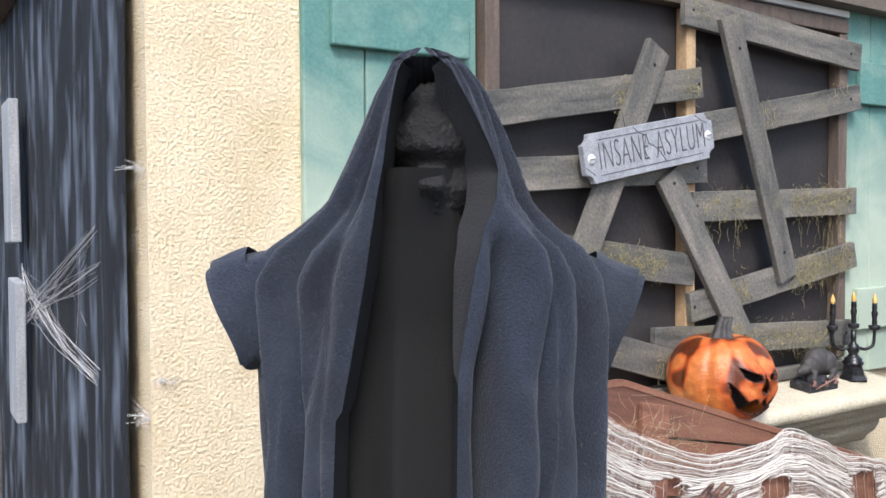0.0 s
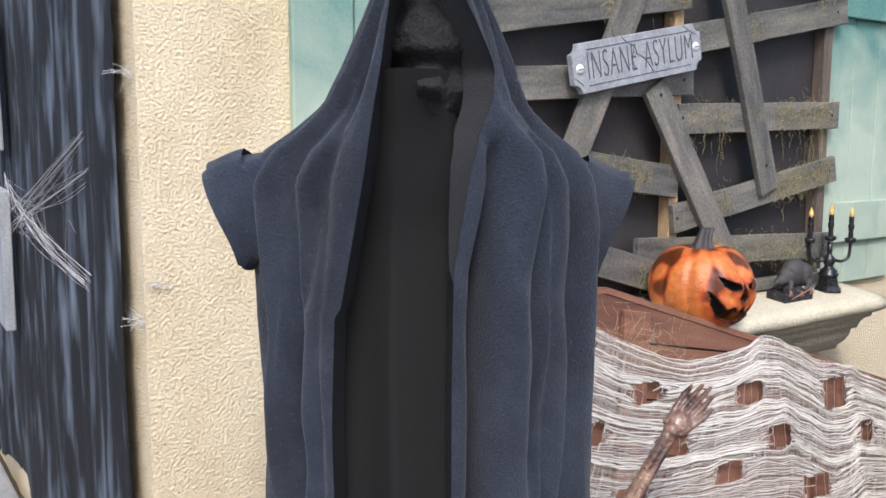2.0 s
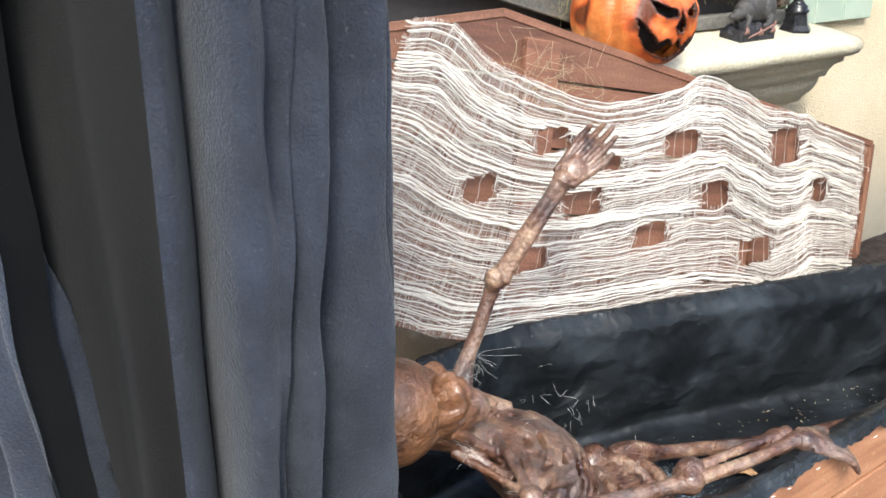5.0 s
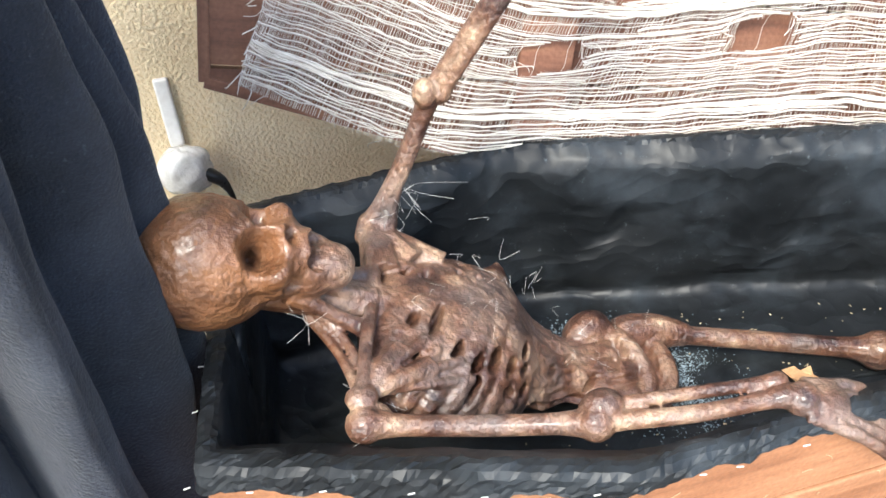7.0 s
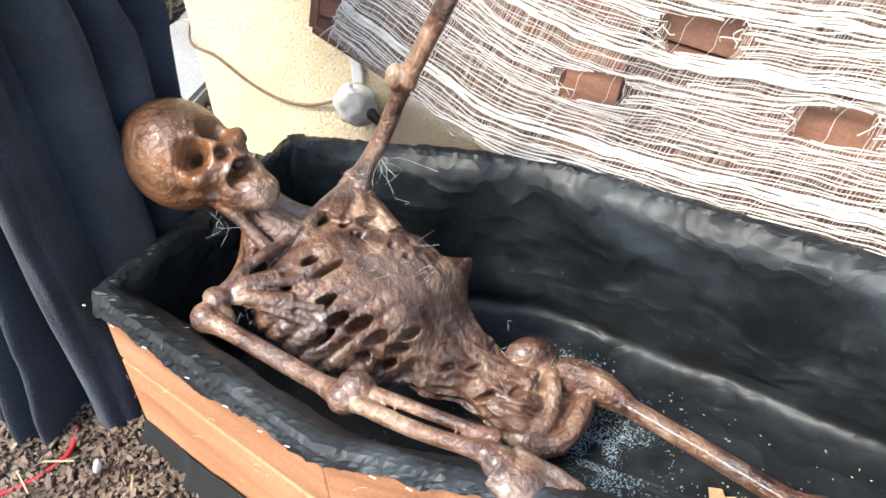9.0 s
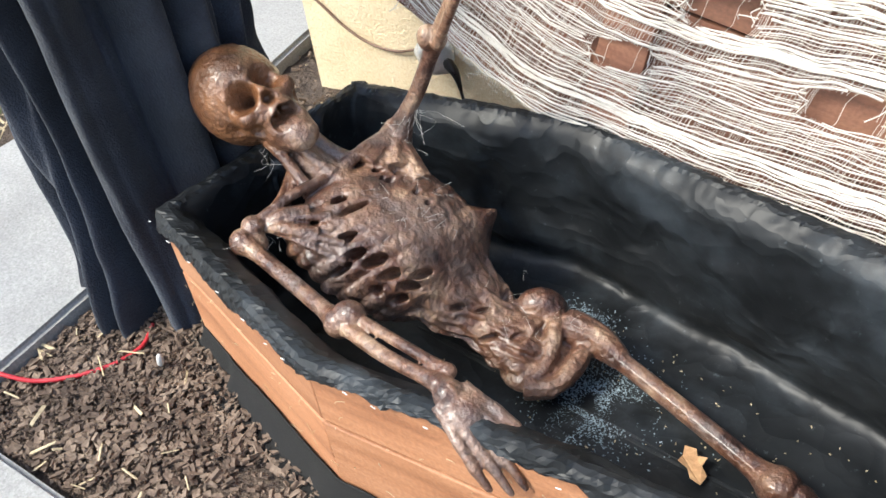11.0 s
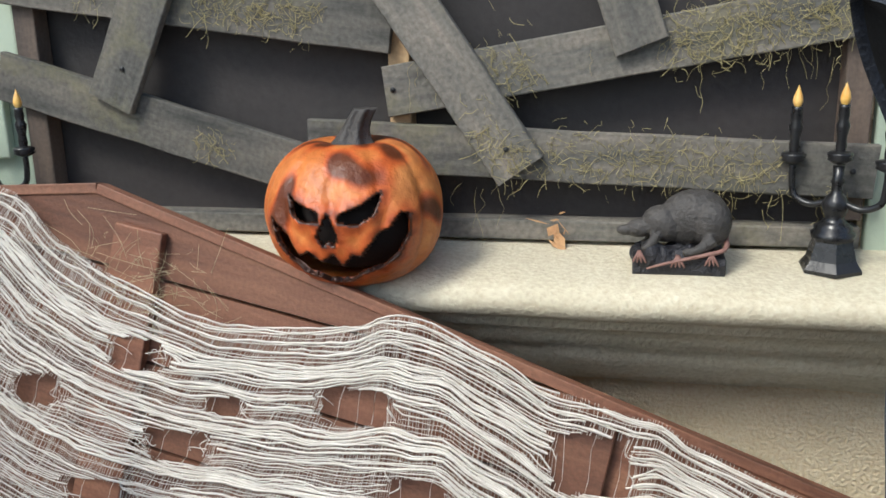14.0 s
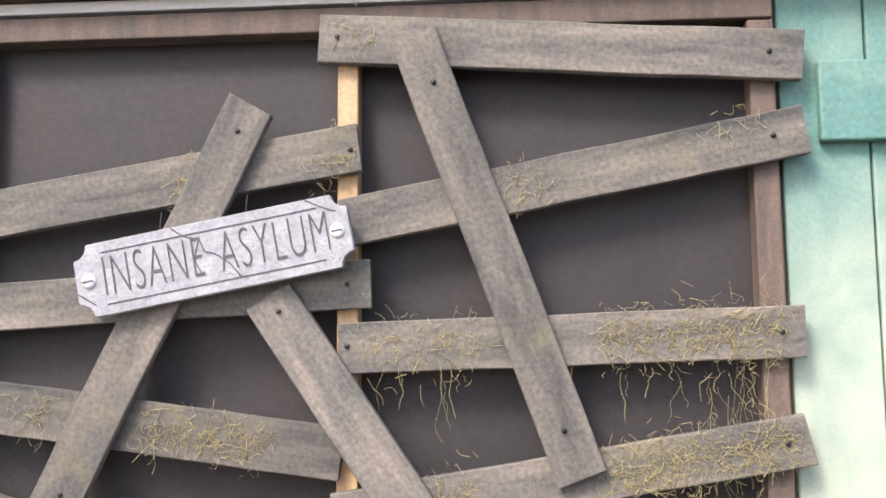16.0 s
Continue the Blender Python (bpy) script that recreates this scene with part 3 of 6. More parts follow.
shutter(0.335, 0.808)
shutter(2.356, 2.83)

# ---- sign ----
sign = empty("sign", Matrix.Translation((1.336, -0.112, 1.548)) @ Matrix.Rotation(-radians(10.6), 4, "Y"))
tagged(sign, "grey cracked plaster sign lettered in dark paint, hung on the boards", "sign")
L, H, C = 0.252, 0.066, 0.026
OUT = []
for sx, sz in ((-1, -1), (1, -1), (1, 1), (-1, 1)):
    arc = [(sx * (L - C * math.sin(a)), sz * (H - C * math.cos(a))) for a in np.linspace(0, math.pi / 2, 5)]
    OUT.append(arc if sx * sz > 0 else arc[::-1])
poly = OUT[0] + OUT[1] + OUT[2] + OUT[3]
bm = bmesh.new()
prism(bm, poly, 0.0, 0.02)
bmesh.ops.bevel(bm, geom=[e for e in bm.edges], offset=0.0015, segments=1, affect="EDGES")
part("plate", bm, SIGN, sign)
for z in (-0.047, 0.047):
    part("groove", boxed(-0.20, 0.20, -0.0012, 0.0005, z - 0.001, z + 0.001), SIGNDARK, sign)
for x in (-1, 1):
    bm = bmesh.new()
    lathe(bm, [(0.0005, 0.006), (0.008, 0.0055), (0.0125, 0.003), (0.0135, 0.0)], seg=20)
    bolt = part("bolt", bm, WHITE, sign, "white round bolt head")
    bolt.matrix_local = Matrix.Translation((x * 0.228, 0, 0)) @ Matrix.Rotation(radians(90), 4, "X")
    part("slot", boxed(x * 0.228 - 0.010, x * 0.228 + 0.010, -0.0075, -0.0055, -0.0012, 0.0012), SIGNDARK, sign)


def words(text, size, depth, m, mat, parent, squeeze):
    cu = bpy.data.curves.new("letters", "FONT")
    cu.body, cu.size, cu.extrude, cu.align_x, cu.align_y = text, size, depth, "CENTER", "CENTER"
    cu.space_character, cu.offset = 1.12, -0.0022
    tmp = new("letters", cu)
    me = bpy.data.meshes.new_from_object(tmp.evaluated_get(bpy.context.evaluated_depsgraph_get()))
    bpy.data.objects.remove(tmp)
    me.materials.clear()
    me.materials.append(mat)
    me.transform(Matrix.Diagonal((squeeze, 1, 1, 1)))
    ob = new("letters", me)
    ob.parent = parent
    ob.matrix_local = m
    return ob


for text, x in (("INSANE", -0.109), ("ASYLUM", 0.115)):
    words(text, 0.108, 0.0006, Matrix.Translation((x, -0.001, 0.0)) @ Matrix.Rotation(radians(90), 4, "X"), SIGNDARK, sign, 0.47)
for pts in ([(-0.065, 0.064), (-0.045, 0.045), (-0.02, 0.034), (-0.012, 0.012), (0.004, 0.004), (0.03, -0.02), (0.045, -0.045)],
            [(-0.02, 0.034), (-0.03, 0.0), (-0.022, -0.03)], [(0.18, 0.065), (0.21, 0.045), (0.232, 0.035)], [(-0.25, -0.02), (-0.22, -0.045)]):
    bm = bmesh.new()
    tube(bm, spline([(x + 0.003 * wob(x * 90, z * 90), -0.0005, z) for x, z in pts], 14), 0.0011, 5)
    part("crack", bm, SIGNDARK, sign)
for x in (-0.085, 0.075):
    bm = bmesh.new()
    tube(bm, spline([(x - 0.004, 0.004, 0.062), (x, 0.01, 0.085), (x + 0.003, 0.014, 0.10)], 6), 0.0012, 5)
    part("hanging_wire", bm, IRON, sign)

# ---- coffin ----
HEX = [(0.0, 0.245), (0.47, 0.342), (1.74, 0.16), (1.74, -0.16), (0.47, -0.342), (0.0, -0.245)]
coffin = empty("coffin", Matrix.Translation((0.51, -0.66, 0.0)) @ Matrix.Rotation(radians(-5.7), 4, "Z"))
tagged(coffin, "reddish-brown wooden plank coffin, open, standing on the soil", "coffin")
RIM = 0.285


def rail_board(parent, mat, a, b, z0, z1, thick, name="plank", seed=0):
    """An upright board along the ground line from a to b, its outer face on that line."""
    rnd = random.Random(seed)
    a, b = Vector(a), Vector(b)
    d = b - a
    ln = d.length
    bm = boxed(-ln / 2, ln / 2, 0, thick, -(z1 - z0) / 2, (z1 - z0) / 2, 0.003)
    ob = finish(name, bm, mat, False, parent)
    ob.matrix_local = Matrix.Translation(((a.x + b.x) / 2, (a.y + b.y) / 2, (z0 + z1) / 2)) @ Matrix.Rotation(math.atan2(d.y, d.x) + 0.002 * rnd.uniform(-1, 1), 4, "Z")
    return ob


for i in range(6):
    a, b = HEX[(i + 1) % 6], HEX[i]
    for k, (z0, z1) in enumerate(((-0.045, 0.156), (0.163, RIM))):
        rail_board(coffin, COFFIN, a, b, z0, z1, 0.018, seed=i * 2 + k)
bm = bmesh.new()
prism(bm, [(x * 0.995 + 0.004, y * 0.96) for x, y in HEX], 0, 0.012)
floor_board = part("bottom", bm, COFFIN, coffin)
floor_board.matrix_local = Matrix(((1, 0, 0, 0), (0, 0, 1, 0), (0, 1, 0, -0.045), (0, 0, 0, 1)))
CM = coffin.matrix_world.copy()


def hex_at(s, inset=0.0):
    """A point along the coffin's outline, s from 0 to 1 round it, drawn in by inset."""
    lens = [math.dist(HEX[i], HEX[(i + 1) % 6]) for i in range(6)]
    t = (s % 1.0) * sum(lens)
    for i in range(6):
        if t <= lens[i] or i == 5:
            f = min(1, t / lens[i])
            x = HEX[i][0] + f * (HEX[(i + 1) % 6][0] - HEX[i][0])
            y = HEX[i][1] + f * (HEX[(i + 1) % 6][1] - HEX[i][1])
            break
        t -= lens[i]
    cx, cy = 0.75, 0.0
    return x + (0.75 - x) / 0.75 * inset, y - (1 if y > 0 else -1) * min(abs(y), inset)


def ridged(x, y, z=0.0):
    return 1 - 2 * abs(wob(x, y, z))


def crinkle(a, b, c):
    """Facets with sharp edges: the distance to the nearest of scattered points."""
    return noise.voronoi((a, b, c))[0][0]


def liner():
    """Black plastic sheet: floor, up the inside of the walls, over the rim and a ragged lap outside."""
    bm = bmesh.new()
    N = 560
    COLS = [("floor", 0.12, -0.022), ("floor", 0.09, -0.023), ("floor", 0.06, -0.021), ("floor", 0.042, -0.012)]
    COLS += [("wall", 0.034 - 0.014 * k / 15, 0.002 + 0.276 * k / 15) for k in range(16)]
    COLS += [("rim", 0.020, 0.286), ("rim", 0.014, 0.2905), ("rim", 0.006, 0.2915), ("rim", -0.002, 0.290)]
    COLS += [("lap", -0.004, 0.284), ("lap", -0.005, 0.276), ("lap", -0.006, 0.266), ("lap", -0.007, 0.256), ("lap", -0.008, 0.248)]
    crumple = random.Random(2)
    rows = []
    for k in range(N):
        s = k / N
        q = s * 4.76
        lap = 0.28 + 0.7 * (0.4 + wob(s * 15, 3.3)) + 0.4 * wob(s * 47, 7.7) + 0.22 * wob(s * 150, 1.7)
        row = []
        for kind, ins, z in COLS:
            x, y = hex_at(s, ins)
            ny = 1 if y > 0 else -1
            g = lambda w: crumple.gauss(0, w)
            if kind == "floor":
                row.append(bm.verts.new((x, y, z + 0.004 * crinkle(x * 9, y * 14, 1))))
            elif kind == "wall":
                top = max(0.0, (z - 0.12) / 0.16)
                c = 0.026 * crinkle(q * 2.6 + z * 3, z * 4.5, 3) + (0.008 + 0.012 * top) * crinkle(q * 8 - z * 7, z * 12, 6) + 0.006 * top * crinkle(q * 22 + z * 9, z * 25, 8)
                c *= min(1.0, (0.31 - z) / 0.05, 0.3 + z / 0.05)
                row.append(bm.verts.new((x + (0.75 - x) * 0.4 * c, y - c * ny, z + g(0.0004))))
            elif kind == "rim":
                row.append(bm.verts.new((x + g(0.0010), y + g(0.0010), z + 0.006 * crinkle(x * 30, y * 30, 4) + abs(g(0.0011)))))
            else:
                z = 0.288 - (0.288 - z) * max(0.12, lap)
                row.append(bm.verts.new((x + g(0.001), y - ny * g(0.001) + ny * (0.001 + 0.004 * crinkle(q * 26, z * 40, 2)), z + g(0.0012))))
        rows.append(row)
    for k in range(N):
        a, b = rows[k], rows[(k + 1) % N]
        for j in range(len(COLS) - 1):
            bm.faces.new((a[j], b[j], b[j + 1], a[j + 1])).smooth = COLS[j][0] in ("floor", "wall")
    # floor: rings drawn in towards the long axis
    ring = [r[0] for r in rows]
    for f in (0.86, 0.72, 0.58, 0.44, 0.30, 0.16, 0.04):
        nxt = []
        for r in rows:
            p = r[0].co
            x, y = 0.85 + (p.x - 0.85) * (0.75 + 0.25 * f), p.y * f
            nxt.append(bm.verts.new((x, y, -0.022 + 0.005 * crinkle(x * 9, y * 14, 1) + 0.003 * crinkle(x * 25, y * 25, 5))))
        for k in range(N):
            bm.faces.new((ring[k], ring[(k + 1) % N], nxt[(k + 1) % N], nxt[k])).smooth = True
        ring = nxt
    bm.faces.new(ring)
    bmesh.ops.recalc_face_normals(bm, faces=bm.faces)
    ob = finish("plastic_liner", bm, PLASTIC)
    ob.matrix_world = CM
    return tagged(ob, "crinkled black plastic sheet lining the coffin, stapled over its rim", "plastic sheet")


liner()


def hem_and_shadow():
    """Black strip standing for the trailing robe hem and the coffin's shadow: up against its lower boards and spread a
    little over the soil.
    """
    bm = bmesh.new()

    def f(u, v):
        s = 0.54 + 0.45 * u
        out = 0.006 + (0.05 + 0.025 * wob(u * 9, 1) + 0.012 * wob(u * 31, 4)) * v ** 1.6
        x, y = hex_at(s, 0.0)
        side = 1.0 if s < 0.86 else 0.4
        z = 0.022 + 0.016 * wob(u * 12, 2) - (0.062 + 0.016 * wob(u * 12, 2)) * min(1, v * 1.5) + 0.008 * abs(wob(u * 25, v * 3, 6))
        return Vector((x - (out * 0.9 if x < 0.02 else out * 0.35 if x < 0.47 else 0.0), y - out * side, z))

    grid(bm, f, 150, 12)
    ob = modify(finish("hem_and_shadow", bm, INNER, True), "SOLIDIFY", thickness=0.002)
    ob.matrix_world = CM
    return tagged(ob, "black strip for the robe's hem and the shadow under the coffin", "cloth")


hem_and_shadow()
rnd = random.Random(5)
staples = empty("staples", CM)
tagged(staples, "small bright staples holding the plastic sheet to the rim", "staples")
for k in range(24):
    s = 0.53 + 0.45 * (k + 0.6 * rnd.random()) / 24
    x, y = hex_at(s, -0.014)
    st = part("staple", boxed(-0.004, 0.004, -0.0006, 0.0006, -0.0006, 0.0006), WHITE, staples)
    st.matrix_local = Matrix.Translation((x, y, 0.268 + 0.006 * rnd.uniform(-1, 1))) @ Matrix.Rotation(rnd.uniform(-0.3, 0.3), 4, "Y")

# ---- coffin lid, leaning on the sill ----
# u along the lid's length, w across it, n out of its face
LID_HEX = [(0.0, 0.24), (0.43, 0.345), (1.74, 0.16), (1.74, -0.16), (0.43, -0.345), (0.0, -0.24)]
A0 = Vector((0.597, 0.0, 0.69))
PLANE = lambda x, z: -0.318 - 0.05 * (x - 1.3) + 0.17 * (z - 0.6)
U = Vector((0.982, 0.0, -0.19))
W = Vector((0.19, 0.0, 0.982))


def on_lid(u, w, n=0.0):
    x, z = A0.x + u * U.x + w * W.x, A0.z + u * U.z + w * W.z
    return Vector((x - 0.05 * n, PLANE(x, z) - n, z + 0.17 * n))


LX = (on_lid(1, 0) - on_lid(0, 0)).normalized()
LZ0 = (on_lid(0, 1) - on_lid(0, 0)).normalized()
LY = LZ0.cross(LX).normalized()
LZ = LX.cross(LY).normalized()
LIDM = Matrix((LX, LY, LZ)).transposed().to_4x4()
LIDM.translation = on_lid(0, 0)
lid = empty("coffin_cover", LIDM)
tagged(lid, "reddish-brown six-sided coffin cover of planks, leaning against the window sill", "coffin lid")


def half(u):
    return 0.24 + 0.105 * u / 0.43 if u < 0.43 else 0.345 - 0.185 * (u - 0.43) / 1.31


def lid_board(w0, w1, y0=0.0, y1=0.018):
    """A lengthwise board between w0 and w1, its ends cut to the outline."""
    us = [k / 60 * 1.74 for k in range(61)]
    top, bot = [], []
    for u in us:
        h = half(u)
        a, b = max(w0, -h), min(w1, h)
        if b - a > 0.004:
            top.append((u, b)), bot.append((u, a))
    bm = bmesh.new()
    prism(bm, bot + top[::-1], y0, y1)
    part("plank", bm, LIDWOOD, lid)


for w0 in (-0.36, -0.215, -0.07, 0.075, 0.22):
    lid_board(w0 + 0.003, w0 + 0.142)
for u in (0.53, 1.31):
    h = half(u) - 0.03
    b = part("cleat", boxed(u - 0.045, u + 0.045, -0.02, -0.001, -h, h, 0.003), LIDWOOD, lid)


def lid_edge(a, b):
    a, b = Vector((a[0], 0, a[1])), Vector((b[0], 0, b[1]))
    d = b - a
    bm = boxed(0, d.length, -0.004, 0.022, -0.009, 0.009, 0.002)
    ob = part("edge_strip", bm, LIDWOOD, lid)
    ob.matrix_local = Matrix.Translation(a) @ Matrix.Rotation(-math.atan2(d.z, d.x), 4, "Y")


for i in range(6):
    lid_edge(LID_HEX[i], LID_HEX[(i + 1) % 6])

# ---- robed figures ----


def run(table, z):
    """The value at z of a table of (z, value), falling z."""
    for (a, p), (b, q) in zip(table, table[1:]):
        if z >= b:
            t = min(1.0, max(0.0, (a - z) / (a - b)))
            t = t * t * (3 - 2 * t) if len(table) < 3 else t
            return p + (q - p) * t
    return table[-1][1]


def robed_figure(m, label, seed=0, stout=1.0, reach=1.0):
    """A hooded mannequin: x to its viewer's right, y away from the viewer, z up. One mesh."""
    bm = bmesh.new()
    sd = seed * 7.3
    LEFT = [(1.571, 0.002), (1.567, -0.012), (1.560, -0.020), (1.540, -0.032), (1.52, -0.045), (1.484, -0.062), (1.433, -0.086), (1.376, -0.116), (1.34, -0.160), (1.31, -0.205), (1.27, -0.235), (1.2, -0.238), (1.0, -0.228), (0.6, -0.208), (0.0, -0.172)]
    RIGHT = [(1.571, 0.040), (1.567, 0.056), (1.560, 0.067), (1.540, 0.086), (1.52, 0.101), (1.484, 0.118), (1.433, 0.138), (1.376, 0.160), (1.34, 0.195), (1.31, 0.235), (1.27, 0.262), (1.2, 0.268), (1.0, 0.260), (0.6, 0.248), (0.0, 0.245)]
    OPEN_L = [(1.571, 0.020), (1.560, 0.012), (1.555, -0.004), (1.543, -0.012), (1.50, -0.020), (1.43, -0.028), (1.29, -0.050), (1.09, -0.085), (0.7, -0.098), (0.0, -0.092)]
    OPEN_R = [(1.571, 0.022), (1.560, 0.030), (1.555, 0.044), (1.543, 0.056), (1.50, 0.080), (1.45, 0.106), (1.42, 0.118), (1.38, 0.112), (1.29, 0.086), (1.15, 0.064), (0.7, 0.058), (0.0, 0.056)]
    MID_Y = [(1.571, -0.175), (1.55, -0.160), (1.45, -0.120), (1.34, -0.070), (1.2, -0.035), (0.0, -0.01)]
    FRONT = [(1.571, 0.035), (1.55, 0.070), (1.45, 0.105), (1.34, 0.145), (1.2, 0.165), (0.6, 0.175), (0.0, 0.205)]
    BACK = [(1.571, 0.03), (1.55, 0.07), (1.45, 0.13), (1.34, 0.17), (1.2, 0.22), (0.6, 0.25), (0.0, 0.23)]

    def skin(th, z, push=0.0, calm=1.0):
        """A point of the cloth at the angle th from the front, folds and all."""
        xl, xr = run(LEFT, z) * stout, run(RIGHT, z) * stout
        xc, w = (xl + xr) / 2, (xr - xl) / 2
        c, sn = math.cos(th), math.sin(th)
        dep = run(FRONT, z) if c > 0 else run(BACK, z)
        k = min(1.0, max(0.0, (1.58 - z) / 0.9))
        a = th + 0.10 * wob(z * 1.1, sd, th)
        fold = (0.006 + 0.030 * k) * (1.7 * abs(math.sin(5.0 * a + 0.9 + sd + 0.5 * wob(z * 1.0, 1))) - 1.1)
        fold += (0.004 + 0.020 * k) * (2 * abs(math.sin(9.5 * a + 2.0 + 0.8 * wob(z * 1.2, 3 + sd))) - 1.2) * (0.7 + 1.1 * wob(a * 1.5, z * 0.8, sd))
        fold += 0.05 * k * wob(a * 2.6, z * 1.3, sd + 5) + 0.014 * wob(a * 6, z * 4, sd + 8) + 0.006 * wob(a * 11, z * 9, sd + 2)
        fold *= (1.7 + 0.4 * k) * calm
        fold *= 0.35 + 0.65 * min(1, w / 0.2)
        edge = abs(sn) ** 3
        r = 1 + (fold * (1 - 0.6 * edge) + push) / max(w, 0.05)
        return Vector((xc + w * sn * r, run(MID_Y, z) - dep * c * r, z))

    def cloak(u, v):
        z = 1.571 - 0.137 * (v / 0.25) ** 1.6 if v < 0.25 else 1.434 - 1.484 * (v - 0.25) / 0.75
        xl, xr = run(LEFT, z) * stout, run(RIGHT, z) * stout
        xc, w = (xl + xr) / 2, (xr - xl) / 2
        a0 = math.asin(max(-0.95, min(0.95, (run(OPEN_L, z) - xc) / w)))
        a1 = math.asin(max(-0.95, min(0.95, (run(OPEN_R, z) - xc) / w)))
        # from the left edge backwards round to the right edge
        th = a0 - (2 * math.pi - (a1 - a0)) * u
        near = min(u, 1 - u)
        hem = min(1.0, near / 0.07)
        p = skin(th, z, 0.0, 0.15 + 0.85 * hem * hem * (3 - 2 * hem) if z > 1.1 else 0.45 + 0.55 * hem)
        out = Vector((math.sin(th), -math.cos(th), 0))
        low = min(1.0, max(0.0, (1.36 - z) / 0.25))
        if u > 0.5:
            # beside the opening: a deep gap, a full round fold, and a crease
            p += out * low * (-0.075 * math.exp(-((near - 0.030) / 0.010) ** 2) + 0.030 * math.exp(-((near - 0.056) / 0.013) ** 2) - 0.040 * math.exp(-((near - 0.084) / 0.011) ** 2))
        else:
            p += out * min(1.0, max(0.0, (1.50 - z) / 0.15)) * (0.012 * math.exp(-((near - 0.012) / 0.014) ** 2) - 0.016 * math.exp(-((near - 0.044) / 0.010) ** 2))
        if v > 0.985:
            p.z += 0.02 * abs(wob(th * 2, sd))
        return p

    grid(bm, cloak, 300, 170)

    # lining turned out on the right of the hood, and tucked in on the left
    def lining(u, v):
        z = 1.555 - 0.42 * v
        p = cloak(1.0, 0.25 * ((1.571 - z) / 0.137) ** 0.625 if z > 1.434 else 0.25 + 0.75 * (1.434 - z) / 1.484)
        w = 0.056 * (1 - v) ** 0.7 * min(1, 0.25 + v * 5)
        return p + Vector((-w * u, 0.006 + 0.06 * u * (1 - v), 0.004 * wob(v * 6, u)))

    grid(bm, lining, 8, 40, False, 3)

    def tuck(u, v):
        z = 1.555 - 1.5 * v
        p = cloak(0.0, 0.25 * ((1.571 - z) / 0.137) ** 0.625 if z > 1.434 else 0.25 + 0.75 * (1.434 - z) / 1.484)
        return p + Vector((-0.004 + 0.012 * u, 0.004 + 0.07 * u, 0))

    grid(bm, tuck, 6, 70, False, 1)

    def tuck_right(u, v):
        z = 1.14 - 1.1 * v
        p = cloak(1.0, 0.25 + 0.75 * (1.434 - z) / 1.484)
        return p + Vector((0.004 - 0.012 * u, 0.004 + 0.07 * u, 0))

    grid(bm, tuck_right, 6, 60, False, 1)

    # tunic seen in the opening
    def tunic(u, v):
        z = 1.42 - 1.40 * v
        a = 2 * math.pi * u
        w = run([(1.42, 0.07), (1.3, 0.11), (1.0, 0.13), (0.0, 0.13)], z) * stout
        r = 1 + 0.17 * (1 - 2 * abs(math.sin(4 * a + 0.5 + 0.4 * wob(v * 2, 5)))) * min(1, 0.2 + v)
        return Vector((w * r * math.sin(a), run(MID_Y, z) + 0.01 - 0.10 * r * math.cos(a), z))

    grid(bm, tunic, 110, 60, True, 1)

    # short wide sleeves with a doubled cuff
    for sx, tip in ((-1, Vector((-0.318 * reach, 0.0, 1.205))), (1, Vector((0.340 * reach, -0.01, 1.195)))):
        def sleeve(u, v, sx=sx, tip=tip, grow=0.0):
            a = 2 * math.pi * u
            root = Vector((sx * 0.13, -0.02, 1.255))
            p = root.lerp(tip, v)
            top, low = 0.058 + 0.014 * v + grow, 0.105 - 0.03 * v + grow
            h = top if math.sin(a) > 0 else low
            sq = 1 / max(abs(math.cos(a)), abs(math.sin(a))) ** 0.55
            wr = 1 + 0.10 * wob(u * 6, v * 3, sd + sx) + 0.05 * wob(u * 15, v * 5, sx)
            lean = -0.035 * (1 - math.sin(a)) * v
            return p + Vector((sx * lean, 0.062 * math.cos(a) * sq * wr, h * math.sin(a) * sq * wr + 0.012 * math.sin(math.pi * v)))
        grid(bm, sleeve, 48, 22, True)
        grid(bm, lambda u, v, f=sleeve: f(u, 0.66 + 0.30 * v, grow=0.010), 48, 8, True)
        grid(bm, lambda u, v, f=sleeve, t=tip: (f(u, 0.97)).lerp(t + Vector((-t.x * 0.25, 0, -0.01)), v), 48, 4, True, 1)

    # dark foam head
    def head(u, v):
        a, b = 2 * math.pi * u, math.pi * v
        r = 1 + 0.05 * wob(u * 20, v * 15) + 0.03 * wob(u * 45, v * 34)
        p = Vector((0.062 * math.sin(b) * math.sin(a), -0.075 * math.sin(b) * math.cos(a), 0.105 * math.cos(b))) * r
        if math.cos(a) > 0.1 and 0.46 < v < 0.62:
            p.y += 0.026 * math.sin(math.pi * (v - 0.46) / 0.16)
        if math.cos(a) > 0.95 and 0.52 < v < 0.68:
            p.y -= 0.022 * math.sin(math.pi * (v - 0.52) / 0.16)
        return p + Vector((0.030, -0.105, 1.435))

    grid(bm, head, 72, 56, True, 2)
    # base under the robe
    bmesh.ops.create_cone(bm, cap_ends=True, segments=24, radius1=0.13, radius2=0.12, depth=0.03, matrix=Matrix.Translation((0, 0, 0.012)))
    bm.normal_update()
    ob = finish("robed_figure", bm, [CLOTH, INNER, MASK, LINING], True)
    ob.matrix_world = m
    tagged(ob, label, "mannequin", group="robed figures")
    return ob


